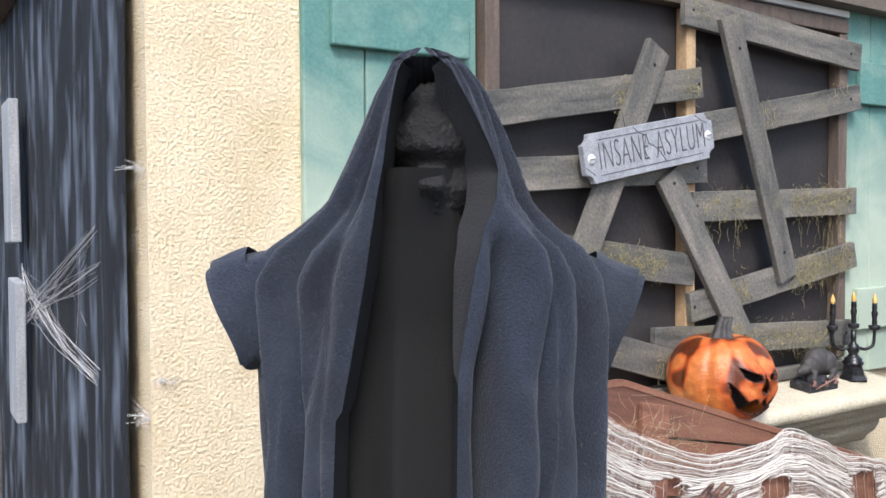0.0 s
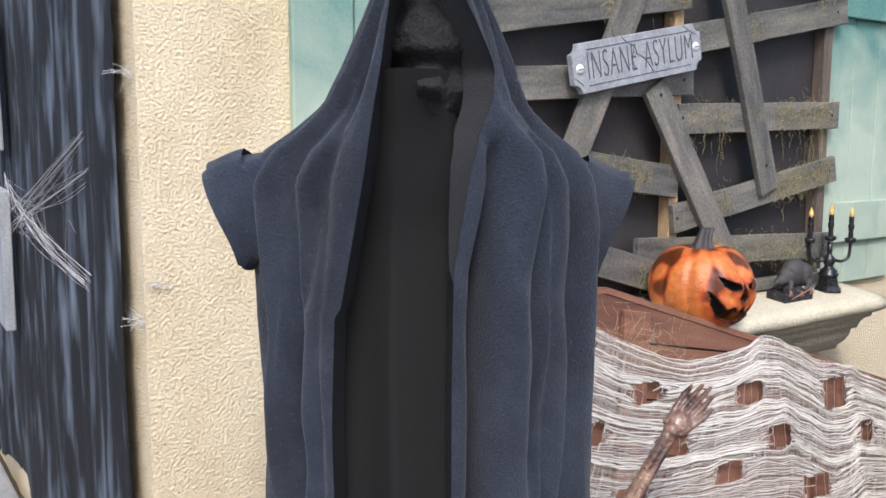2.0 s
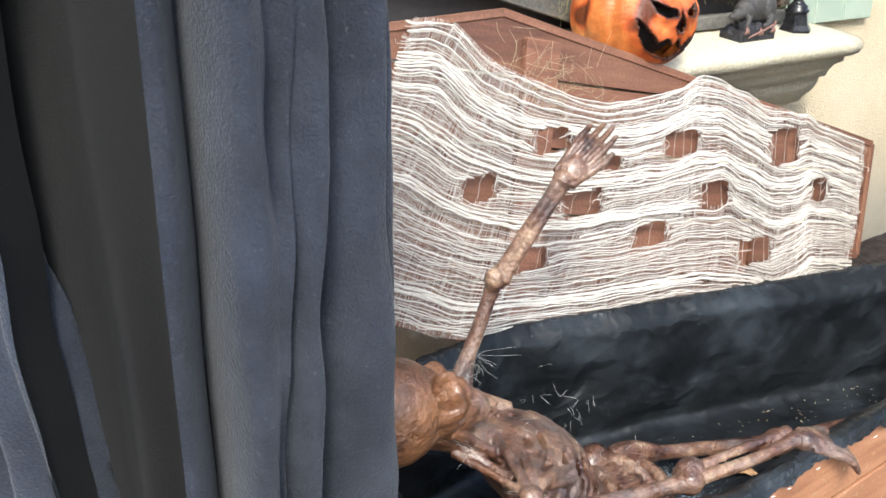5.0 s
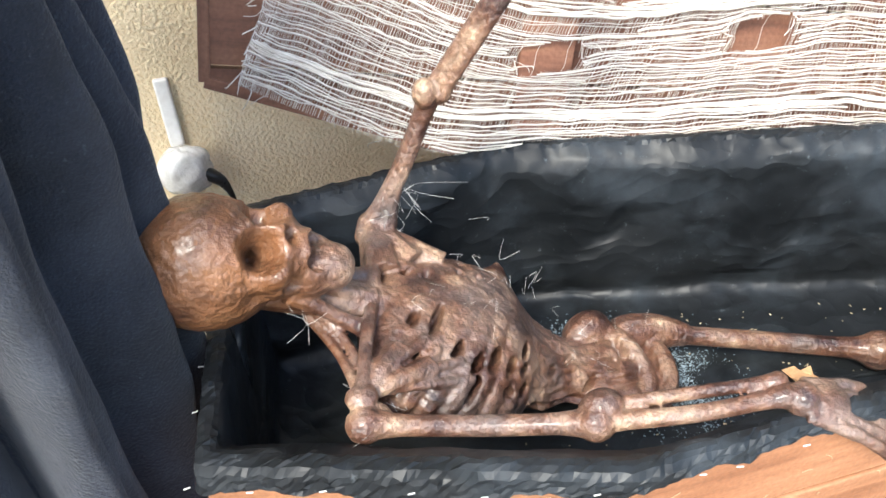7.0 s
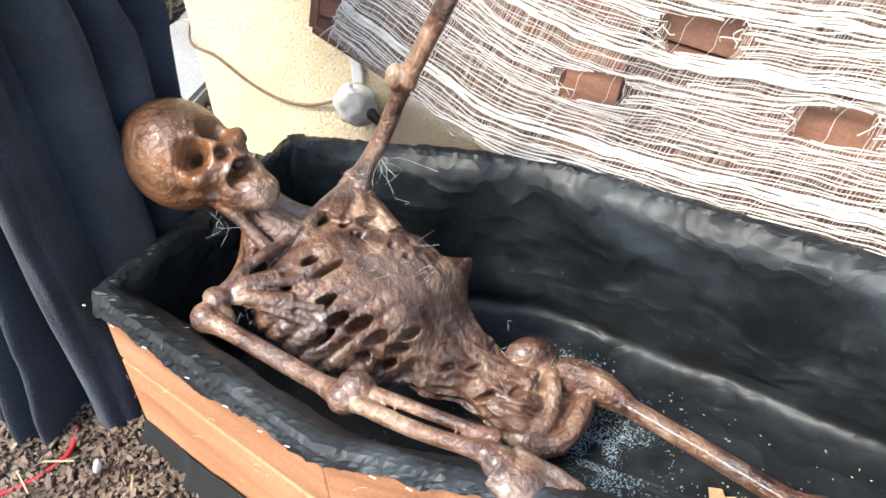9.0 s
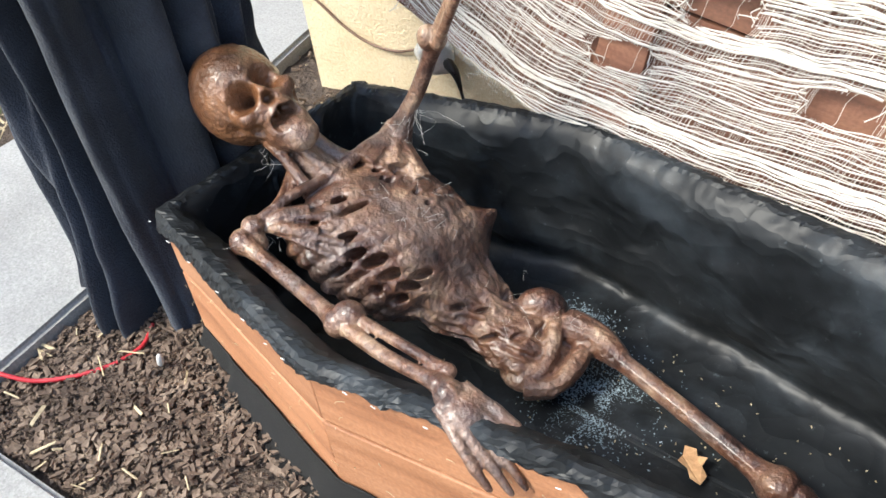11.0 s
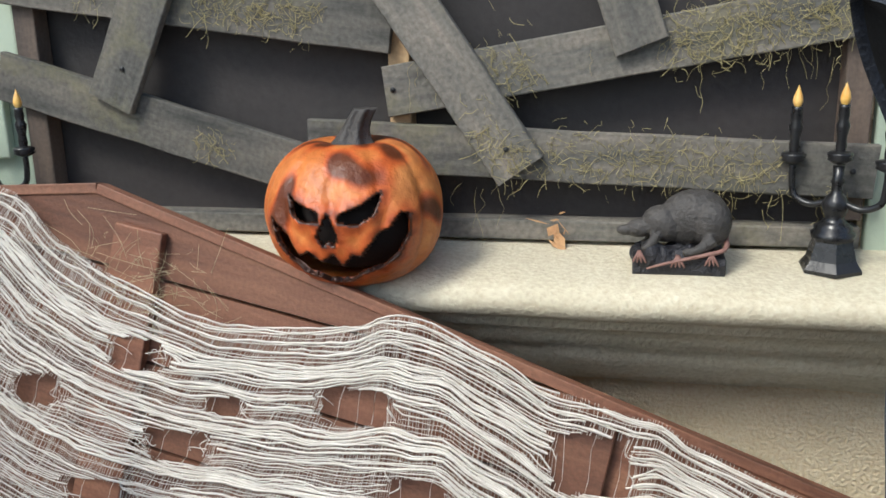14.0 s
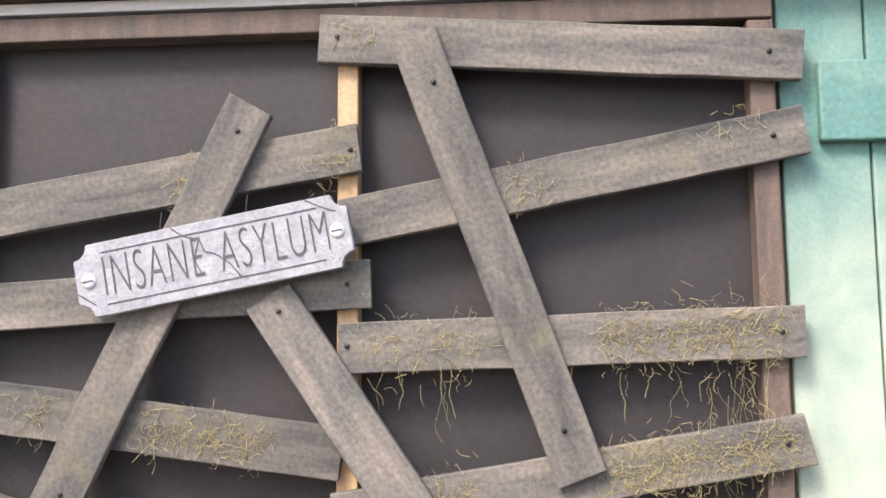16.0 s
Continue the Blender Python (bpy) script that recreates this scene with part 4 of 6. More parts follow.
ROBE_TURN = -34.4
ROBE2 = 2.515
robed_figure(Matrix.Translation((0.215, -0.705, 0.0)) @ Matrix.Rotation(radians(ROBE_TURN), 4, "Z"),
             "faceless hooded mannequin in a blue-black robe, standing at the coffin's head", 0)
robed_figure(Matrix.Translation((ROBE2, -0.93, -0.05)) @ Matrix.Rotation(radians(2), 4, "Z"),
             "hooded mannequin in a black robe, standing past the coffin's foot", 1, 1.62, 1.31)

# ---- skeleton prop ----


def bone(bm, pts, r0, r1, ends=1.5, n=10):
    """A bone shaft with swollen ends."""
    c = spline(pts, n)
    rad = []
    for k in range(n + 1):
        t = k / n
        e = max(math.exp(-(t / 0.10) ** 2), math.exp(-((1 - t) / 0.10) ** 2))
        rad.append((r0 + (r1 - r0) * t) * (1 + (ends - 1) * e))
    tube(bm, c, rad, 10)
    for p, r in ((c[0], r0), (c[-1], r1)):
        ball(bm, p, (r * ends * 1.05, r * ends, r * ends * 1.0), seg=12)


def skeleton():
    bm = bmesh.new()
    V = Vector
    # skull: long axis from crown to chin, face turned up and to the front
    ax = V((0.885, -0.02, -0.46)).normalized()
    face = V((0.44, -0.30, 0.84))
    face = (face - face.dot(ax) * ax).normalized()
    sidev = ax.cross(face).normalized()
    R = Matrix((ax, sidev, face)).transposed() * 1.05
    c = V((0.536, -0.700, 0.414))

    def at(a, b, d):
        return c + R @ V((a, b, d))

    LOBES = [((-0.008, 0, -0.004), (0.088, 0.075, 0.088)), ((0.050, 0, 0.034), (0.060, 0.056, 0.050)), ((0.098, 0, 0.028), (0.046, 0.040, 0.046)), ((0.134, 0, 0.040), (0.026, 0.030, 0.026)),
             ((0.018, 0, 0.066), (0.018, 0.050, 0.020)), ((0.060, 0.040, 0.056), (0.018, 0.018, 0.020)), ((0.060, -0.040, 0.056), (0.018, 0.018, 0.020)), ((0.058, 0, 0.080), (0.030, 0.011, 0.012)),
             ((0.094, 0, 0.066), (0.022, 0.026, 0.016))]
    DENTS = [((0.036, 0.031, 0.080), 0.024, 0.075), ((0.036, -0.031, 0.080), 0.024, 0.075), ((0.072, 0.0, 0.086), 0.011, 0.030), ((0.110, 0.0, 0.078), 0.016, 0.034), ((0.110, 0.018, 0.070), 0.013, 0.030), ((0.110, -0.018, 0.070), 0.013, 0.030),
             ((0.055, 0.07, 0.02), 0.02, 0.008), ((0.055, -0.07, 0.02), 0.02, 0.008), ((0.085, 0.044, 0.045), 0.012, 0.010), ((0.085, -0.044, 0.045), 0.012, 0.010)]
    o = V((0.035, 0, 0.012))
    NA, NB = 150, 100
    rad = np.zeros((NB + 1, NA))
    for j in range(NB + 1):
        for i in range(NA):
            th, ph = math.pi * j / NB, 2 * math.pi * i / NA
            d = V((math.cos(th), math.sin(th) * math.cos(ph), math.sin(th) * math.sin(ph)))
            best = 0.02
            for (cc, r) in LOBES:
                rv = V(r)
                p = V(((o.x - cc[0]) / rv.x, (o.y - cc[1]) / rv.y, (o.z - cc[2]) / rv.z))
                q = V((d.x / rv.x, d.y / rv.y, d.z / rv.z))
                A, B, C_ = q.dot(q), p.dot(q), p.dot(p) - 1
                D = B * B - A * C_
                if D > 0:
                    best = max(best, (-B + math.sqrt(D)) / A)
            rad[j, i] = best
    for _ in range(3):
        sm = rad.copy()
        sm[1:-1] = (rad[1:-1] * 2 + rad[:-2] + rad[2:] + np.roll(rad, 1, 1)[1:-1] + np.roll(rad, -1, 1)[1:-1]) / 6
        rad = sm

    def skull(u, v):
        i, j = int(round(u * NA)) % NA, int(round(v * NB))
        th, ph = math.pi * v, 2 * math.pi * u
        d = V((math.cos(th), math.sin(th) * math.cos(ph), math.sin(th) * math.sin(ph)))
        r = rad[j, i]
        p = o + d * r
        for (q, w, depth) in DENTS:
            e = (p - V(q)).length / w
            if e < 2.2:
                r -= depth * math.exp(-e ** 6 * 0.9)
        r += 0.0016 * wob(d.x * 14, d.y * 14, d.z * 14) + 0.0010 * wob(d.x * 40, d.y * 40, d.z * 40)
        return c + R @ (o + d * r)

    grid(bm, lambda u, v: skull(u, v), NA, NB, True)
    # neck: spine, and dried cords from the jaw to the collar
    necka, neckb = at(0.06, 0, -0.02), V((0.735, -0.700, 0.265))
    for k in range(8):
        p = necka.lerp(neckb, k / 7)
        ball(bm, p, (0.019, 0.024, 0.022), None, 10)
    tube(bm, spline([at(0.045, 0, -0.015), at(0.10, 0, -0.012).lerp(neckb, 0.35), V((0.745, -0.700, 0.272))], 8), [0.040, 0.037, 0.034, 0.031, 0.030, 0.031, 0.034, 0.038, 0.04], 12)
    mid = necka.lerp(neckb, 0.45)
    for p, q, r in ((at(0.09, 0.03, 0.01), V((0.710, -0.755, 0.298)), 0.014), (at(0.10, -0.02, 0.01), V((0.722, -0.665, 0.312)), 0.016), (at(0.10, 0.01, 0.02), V((0.722, -0.708, 0.312)), 0.014),
                    (mid + V((0.0, -0.025, 0.0)), V((0.690, -0.812, 0.292)), 0.010), (mid + V((-0.012, -0.02, -0.01)), V((0.680, -0.855, 0.296)), 0.009)):
        m = p.lerp(q, 0.5) + V((0.006, 0.0, -0.006))
        tube(bm, spline([p, m, q], 10), [r * (1.2 - 0.5 * math.sin(math.pi * j / 10)) for j in range(11)], 8)
    # trunk: a dried hide over the ribs; its front line runs from the collar to the pelvis
    acN, shN, shF = V((0.680, -0.866, 0.302)), V((0.688, -0.880, 0.276)), V((0.748, -0.572, 0.312))
    RIDGE = [(0.712, -0.705, 0.312), (0.785, -0.712, 0.306), (0.855, -0.710, 0.280), (0.915, -0.702, 0.232), (0.962, -0.692, 0.150), (1.02, -0.688, 0.106), (1.08, -0.690, 0.088), (1.13, -0.700, 0.070)]
    WIDE = [0.100, 0.142, 0.148, 0.136, 0.084, 0.060, 0.074, 0.070]
    DEEP = [0.042, 0.075, 0.085, 0.085, 0.052, 0.042, 0.042, 0.036]
    t_up = V((0.36, -0.06, 0.93)).normalized()
    t_sd = V((0.20, 0.98, 0.0))
    t_sd = (t_sd - t_sd.dot(t_up) * t_up).normalized()
    ridge_line = spline(RIDGE, 140)

    def along(table, s):
        f = min(max(s, 0.0), 0.9999) * (len(table) - 1)
        i = int(f)
        t = f - i
        t = t * t * (3 - 2 * t)
        return table[i] + (table[i + 1] - table[i]) * t

    def trunk(s, a, k=1.0):
        """s along the trunk, a round it from the breast bone, the far side positive."""
        f = min(max(s, 0.0), 1.0) * 140
        i = min(139, int(f))
        d = along(DEEP, s)
        mid = ridge_line[i].lerp(ridge_line[i + 1], f - i) - t_up * d
        back = 1.0 if abs(a) < math.pi / 2 else 0.55
        return mid + t_sd * (along(WIDE, s) * k * math.sin(a)) + t_up * (d * k * math.cos(a) * back)

    rnd = random.Random(4)
    tears = []
    for k in range(7):
        s0 = 0.13 + 0.058 * k
        for lo, hi in ((0.28, 0.55), (0.62, 0.9), (0.95, 1.3)):
            if rnd.random() < 0.78:
                tears.append((s0, -rnd.uniform(lo, hi), rnd.uniform(0.010, 0.017), rnd.uniform(0.07, 0.20)))
    for k in range(13):
        tears.append((rnd.uniform(0.10, 0.34), rnd.uniform(0.30, 0.95), rnd.uniform(0.007, 0.012), rnd.uniform(0.035, 0.085)))
    for k in range(9):
        tears.append((rnd.uniform(0.60, 0.92), rnd.uniform(-1.1, 0.9), rnd.uniform(0.010, 0.02), rnd.uniform(0.10, 0.3)))

    def hide(u, v):
        a = 2 * math.pi * u
        a = a - 2 * math.pi if a > math.pi else a
        sp = 0.005 + 0.99 * v
        slant = sp + 0.060 * abs(a)
        chest = min(1.0, max(0.0, (0.56 - sp) / 0.06)) * min(1.0, sp / 0.1)
        near = 1.0 if a < 0 else 0.55
        rib = abs(math.sin(math.pi * (slant - 0.135) / 0.058))
        k = 1.0 + chest * near * 0.065 * (rib ** 0.6 - 0.6) * min(1, abs(a) * 1.6)
        k += 0.040 * wob(sp * 8, a * 2.2) + 0.022 * wob(sp * 24 + a * 5, a * 7) + 0.016 * wob(sp * 60, a * 18)
        k += 0.020 * ridged(sp * 9 + a * 3.0, a * 5, 4)
        # the far costal margin stands out in a point
        k += 0.26 * math.exp(-((sp - 0.44) / 0.040) ** 2 - ((a - 1.05) / 0.28) ** 2)
        if sp > 0.52:
            k += 0.10 * wob(a * 5, sp * 14) + 0.10 * ridged(sp * 10 - a * 2.5, a * 3, 7) - 0.08
        for s0, a0, hs, ha in tears:
            e = ((slant - s0 - 0.060 * abs(a0)) / hs) ** 2 + ((a - a0) / ha) ** 2
            if e < 1.3:
                k -= 0.42 * max(0.0, 1 - (e / 1.3) ** 3)
        k *= math.sin(math.pi / 2 * min(1, v * 12, (1 - v) * 12)) ** 0.5 if 0 < v < 1 else 0.0
        return trunk(sp, a, max(k, 0.0))

    grid(bm, hide, 210, 170, True)
    # collar bones, and the hide drawn out to both shoulders
    tube(bm, spline([trunk(0.03, -0.1, 1.0), V((0.700, -0.79, 0.315)), acN], 10), 0.009, 8)
    tube(bm, spline([trunk(0.03, 0.1, 1.0), V((0.735, -0.64, 0.322)), shF + V((0, 0, 0.012))], 10), 0.012, 8)
    for s0, a0, r in ((0.10, -0.75, 0.020), (0.18, -0.9, 0.018), (0.16, -0.55, 0.009), (0.26, -0.75, 0.007), (0.30, -0.95, 0.008)):
        tube(bm, spline([trunk(s0, a0, 0.97), trunk(s0, a0, 0.99).lerp(acN, 0.5) + V((0, 0, 0.004)), acN + V((0.012, 0.012, -0.012))], 10), [r * (1 - 0.06 * j) for j in range(11)], 8)
    for s0, a0, r in ((0.06, 0.55, 0.030), (0.13, 0.75, 0.030), (0.22, 0.8, 0.024), (0.12, 0.5, 0.014)):
        tube(bm, spline([trunk(s0, a0, 0.92), trunk(s0, a0, 0.97).lerp(shF, 0.6), shF], 10), [r * (1 - 0.03 * j) for j in range(11)], 8)
    ball(bm, acN, (0.021, 0.018, 0.014), None, 12)
    ball(bm, shN, (0.025, 0.022, 0.022), None, 12)
    ball(bm, shF, (0.028, 0.026, 0.024), None, 12)
    for k in range(14):
        ball(bm, trunk(0.45 + 0.04 * k, 3.1, 0.9), (0.015, 0.018, 0.016), None, 8)
    # near arm, lying on the rim
    elN, wrN = V((0.935, -0.961, 0.280)), V((1.143, -1.006, 0.306))
    bone(bm, [shN + V((-0.01, -0.012, 0.008)), V((0.81, -0.922, 0.272)), elN], 0.0135, 0.0135, 1.75)
    ball(bm, elN + V((0.012, 0.012, 0.012)), (0.026, 0.022, 0.020), None, 12)
    bone(bm, [elN, V((1.04, -0.990, 0.292)), wrN], 0.012, 0.010, 1.5)
    bone(bm, [elN + V((0.0, 0.020, 0.004)), V((1.04, -0.966, 0.300)), wrN + V((0, 0.020, 0.004))], 0.009, 0.008, 1.5)

    def hand(w, d, up, spread, size=1.0, curl=0.3):
        d, up = d.normalized(), (up - up.dot(d) * d).normalized()
        sd = d.cross(up).normalized()
        ball(bm, w + d * 0.018 * size, (0.020 * size,) * 3, None, 12)
        for f in range(5):
            o = (f - 2) * 0.0135 * size
            ln = (0.055, 0.085, 0.095, 0.088, 0.068)[f] * size
            p0 = w + d * 0.02 * size + sd * o * 0.7
            p1 = p0 + d * 0.05 * size + sd * o * spread
            p2 = p1 + d * ln * 0.45 + sd * o * spread * 0.5 - up * ln * curl * 0.3
            p3 = p2 + d * ln * 0.40 - up * ln * curl * 0.7
            tube(bm, spline([p0, p1, p2, p3], 9), [0.009 * size, 0.008 * size, 0.0075 * size, 0.0085 * size, 0.007 * size, 0.007 * size, 0.0075 * size, 0.006 * size, 0.0055 * size, 0.0035 * size], 8)
        # skin over the palm
        ball(bm, w + d * 0.045 * size, (0.030 * size, 0.030 * size, 0.015 * size), Matrix((d, sd, up)).transposed(), 14)

    hand(wrN, V((0.86, -0.26, -0.26)), V((0.2, -0.3, 1)), 0.36, 1.08, 0.42)
    # far arm, raised, its hand laid on the lid
    elF, wrF = V((0.852, -0.545, 0.508)), V((0.957, -0.580, 0.676))
    bone(bm, [shF + V((0.0, 0.01, 0.01)), V((0.80, -0.552, 0.40)), elF], 0.0150, 0.0135, 1.4)
    tube(bm, spline([shF + V((0.005, 0.0, -0.02)), V((0.782, -0.56, 0.36)), V((0.815, -0.552, 0.43))], 8), [0.03, 0.026, 0.02, 0.015, 0.012, 0.010, 0.008, 0.005, 0.003], 8)
    ball(bm, elF + V((-0.010, -0.008, 0.004)), (0.018, 0.019, 0.022), None, 12)
    bone(bm, [elF, V((0.905, -0.560, 0.592)), wrF], 0.0130, 0.0105, 1.28)
    bone(bm, [elF + V((0.012, -0.012, 0.0)), V((0.915, -0.573, 0.588)), wrF + V((0.014, -0.008, 0))], 0.009, 0.0075, 1.4)
    hand(wrF, V((0.72, -0.10, 0.56)), V((0.5, 0.6, -0.45)), 0.34, 0.98, 0.30)
    # pelvis: the far wing stands up, the near one is drawn in skin
    hip = V((1.155, -0.628, 0.055))
    ball(bm, V((1.062, -0.622, 0.070)), (0.046, 0.034, 0.042), Matrix.Rotation(0.4, 3, "Z"), 18)
    ball(bm, V((1.095, -0.640, 0.055)), (0.042, 0.030, 0.032), None, 14)
    for pts, r in (([(1.085, -0.60, 0.07), (1.11, -0.66, 0.075), (1.125, -0.72, 0.055), (1.11, -0.765, 0.035)], 0.014), ([(1.155, -0.64, 0.05), (1.165, -0.69, 0.048), (1.15, -0.745, 0.038), (1.11, -0.765, 0.035)], 0.017),
                   ([(1.09, -0.63, 0.06), (1.15, -0.628, 0.055)], 0.018)):
        tube(bm, spline(pts, 10), [r * (1.1 + 0.25 * wob(j * 0.9, r * 90)) for j in range(11)], 8)
    ball(bm, hip, (0.030, 0.030, 0.028), None, 12)
    ball(bm, V((1.095, -0.695, 0.035)), (0.062, 0.080, 0.030), None, 20)
    ball(bm, V((1.06, -0.70, 0.055)), (0.050, 0.060, 0.026), None, 18)
    knee, ank = V((1.516, -0.745, 0.020)), V((1.86, -0.815, 0.005))
    bone(bm, [hip, V((1.34, -0.685, 0.036)), knee], 0.0155, 0.0175, 1.9, 14)
    tube(bm, spline([V((1.11, -0.63, 0.06)), hip + V((0.02, -0.004, 0)), V((1.235, -0.652, 0.046))], 8), [0.03, 0.034, 0.034, 0.032, 0.03, 0.027, 0.023, 0.019, 0.014], 10)
    ball(bm, knee + V((0.0, -0.006, 0.014)), (0.028, 0.025, 0.018), None, 12)
    bone(bm, [knee + V((0.03, -0.004, -0.004)), V((1.69, -0.782, 0.020)), ank], 0.016, 0.012, 1.6, 12)
    bone(bm, [knee + V((0.03, -0.030, -0.010)), V((1.69, -0.812, 0.014)), ank + V((0, -0.02, 0))], 0.009, 0.008, 1.5, 12)
    ball(bm, ank + V((0.02, -0.01, 0.01)), (0.035, 0.03, 0.030), None, 12)
    for f in range(5):
        tube(bm, spline([ank + V((0.02, -0.02 + 0.012 * f, 0.0)), ank + V((0.07, -0.035 + 0.016 * f, 0.015)), ank + V((0.13, -0.04 + 0.018 * f, -0.005))], 6), [0.011, 0.010, 0.009, 0.009, 0.008, 0.007, 0.005], 8)
    ob = finish("skeleton", bm, [BONE], True)
    modify(ob, "REMESH", size=0.0024)
    modify(ob, "SMOOTH", times=1)
    return tagged(ob, "brown varnished skeleton lying in the coffin with one arm raised", "skeleton")


skeleton()


# hair-like shreds on the skeleton
rnd = random.Random(21)
bm = bmesh.new()
for c0, n, sp, ln in ((Vector((0.80, -0.56, 0.37)), 12, 0.010, 0.09), (Vector((0.76, -0.57, 0.32)), 12, 0.018, 0.04), (Vector((0.62, -0.74, 0.36)), 4, 0.02, 0.04), (Vector((0.86, -0.70, 0.285)), 30, 0.06, 0.03),
                      (Vector((1.06, -0.66, 0.095)), 30, 0.05, 0.03), (Vector((0.70, -0.86, 0.29)), 14, 0.025, 0.04)):
    for k in range(n):
        p = c0 + Vector((rnd.gauss(0, sp), rnd.gauss(0, sp * 0.6), rnd.gauss(0, sp * 0.6)))
        d = Vector((rnd.uniform(-0.4, 0.6), rnd.uniform(-0.6, 0.3), rnd.uniform(-1, 0.1))).normalized() * ln * rnd.uniform(0.4, 1)
        tube(bm, spline([p, p + d * 0.5 + Vector((rnd.gauss(0, 0.012), rnd.gauss(0, 0.012), 0)), p + d], 6), 0.0002, 3, cap=False)
tagged(finish("web_shreds", bm, WEB), "pale dusty fibres clinging to the skeleton", "fibres", kind="stuff")

# ---- gauze over the lid ----
rnd = random.Random(8)
TOP = [(0.85, 0.945), (0.95, 0.93), (1.03, 0.855), (1.13, 0.80), (1.28, 0.748), (1.436, 0.733), (1.56, 0.745), (1.637, 0.765), (1.80, 0.705), (1.95, 0.648), (2.10, 0.595), (2.26, 0.53)]
LOW = [(0.60, 0.455), (0.68, 0.40), (0.78, 0.345), (0.90, 0.296), (1.06, 0.272), (1.22, 0.255), (1.42, 0.235), (1.617, 0.212), (1.78, 0.175), (1.90, 0.14), (2.05, 0.175), (2.20, 0.145)]
HOLES = [(1.174, 0.673, 0.048, 0.024), (0.976, 0.598, 0.042, 0.024), (1.244, 0.523, 0.055, 0.026), (1.556, 0.617, 0.055, 0.028), (1.082, 0.429, 0.055, 0.022),
         (1.443, 0.420, 0.052, 0.024), (1.659, 0.481, 0.044, 0.030), (1.923, 0.563, 0.055, 0.044), (1.803, 0.310, 0.058, 0.030), (2.06, 0.43, 0.03, 0.03), (1.33, 0.60, 0.03, 0.014)]
NS = 130
TOPC, LOWC = spline([(x, 0, z) for x, z in TOP], NS), spline([(x, 0, z) for x, z in LOW], NS)


def gauze_at(s, v):
    """s along, v from the upper edge down; returns x, z in the lid's plane and the height over it."""
    i = min(NS - 1, int(s * NS))
    f = s * NS - i
    a, b = TOPC[i].lerp(TOPC[i + 1], f), LOWC[i].lerp(LOWC[i + 1], f)
    p = a.lerp(b, v)
    x, z = p.x, p.z
    z += 0.016 * math.exp(-((x - 1.70) / 0.035) ** 2) * math.sin(math.pi * min(1, v * 1.2)) + 0.012 * math.exp(-((x - 2.02) / 0.03) ** 2) - 0.012 * math.exp(-((x - 1.86) / 0.05) ** 2)
    z += 0.007 * wob(x * 5, v * 7, 1) + 0.0045 * wob(x * 14, v * 16, 2)
    for hx, hz, hw, hh in HOLES:
        dx, dz = (x - hx) / (hw * 1.5), (z - hz) / (hh * 2.2)
        e = dx * dx + dz * dz
        if e < 2.5:
            z += (1 if dz > 0 else -1) * 0.42 * hh * math.exp(-e * 1.6)
    n = 0.027 + 0.006 * wob(x * 8, z * 8, 5) + 0.004 * wob(x * 22, z * 22, 6)
    if z > 0.93:
        n = 0.02
    return x, z, n


def in_hole(x, z, grow=1.0):
    return any(abs(x - hx) < hw * grow * (1 + 0.25 * wob(z * 90, hx * 10)) and abs(z - hz) < hh * grow for hx, hz, hw, hh in HOLES)


def off_lid(x, z, n):
    return Vector((x - 0.05 * n, PLANE(x, z) - n, z + 0.17 * n))


bm = bmesh.new()
yarns = 134
for k in range(yarns):
    v0 = (k + 0.5) / yarns
    v0 += 0.034 * wob(v0 * 15, 2.2) + 0.011 * wob(v0 * 45, 5.1) + rnd.uniform(-0.0025, 0.0025)
    thick = rnd.choice((0.0006, 0.0009, 0.0012, 0.0016, 0.0023))
    s0, s1 = max(0, rnd.uniform(-0.03, 0.02)), min(1, rnd.uniform(0.97, 1.03))
    if rnd.random() < 0.16:
        s0 = rnd.uniform(0.1, 0.8)
        s1 = min(1, s0 + rnd.uniform(0.15, 0.5))
    run, ph = [], rnd.uniform(0, 50)
    for j in range(101):
        s = s0 + (s1 - s0) * j / 100
        v = min(1, max(0, v0 + 0.010 * wob(s * 14, v0 * 9, 3) + 0.006 * wob(s * 22, ph) + 0.006 * wob(s * 48, ph) + 0.003 * wob(s * 90, ph)))
        x, z, n = gauze_at(s, v)
        if in_hole(x, z):
            if len(run) > 3:
                tube(bm, run, thick, 4, cap=False)
            run = []
        else:
            run.append(off_lid(x, z, n + 0.002 * wob(s * 40, ph, 9)))
    if len(run) > 3:
        tube(bm, run, thick, 4, cap=False)
yarn_mesh = bm
# thin cross threads, slanting
bt = bmesh.new()
for k in range(430):
    s0 = (k + rnd.random()) / 430
    slant = 0.05 + 0.03 * wob(s0 * 6)
    run = []
    skip = False
    for j in range(45):
        v = j / 44
        s = min(1, max(0, s0 + slant * (0.5 - v) * 0.8 + 0.004 * wob(v * 8, s0 * 90)))
        x, z, n = gauze_at(s, v)
        if in_hole(x, z, 0.9) and (k % 11):
            if len(run) > 2:
                tube(bt, run, 0.00042, 3, cap=False)
            run = []
        else:
            run.append(off_lid(x, z, n))
    if len(run) > 2:
        tube(bt, run, 0.00042, 3, cap=False)
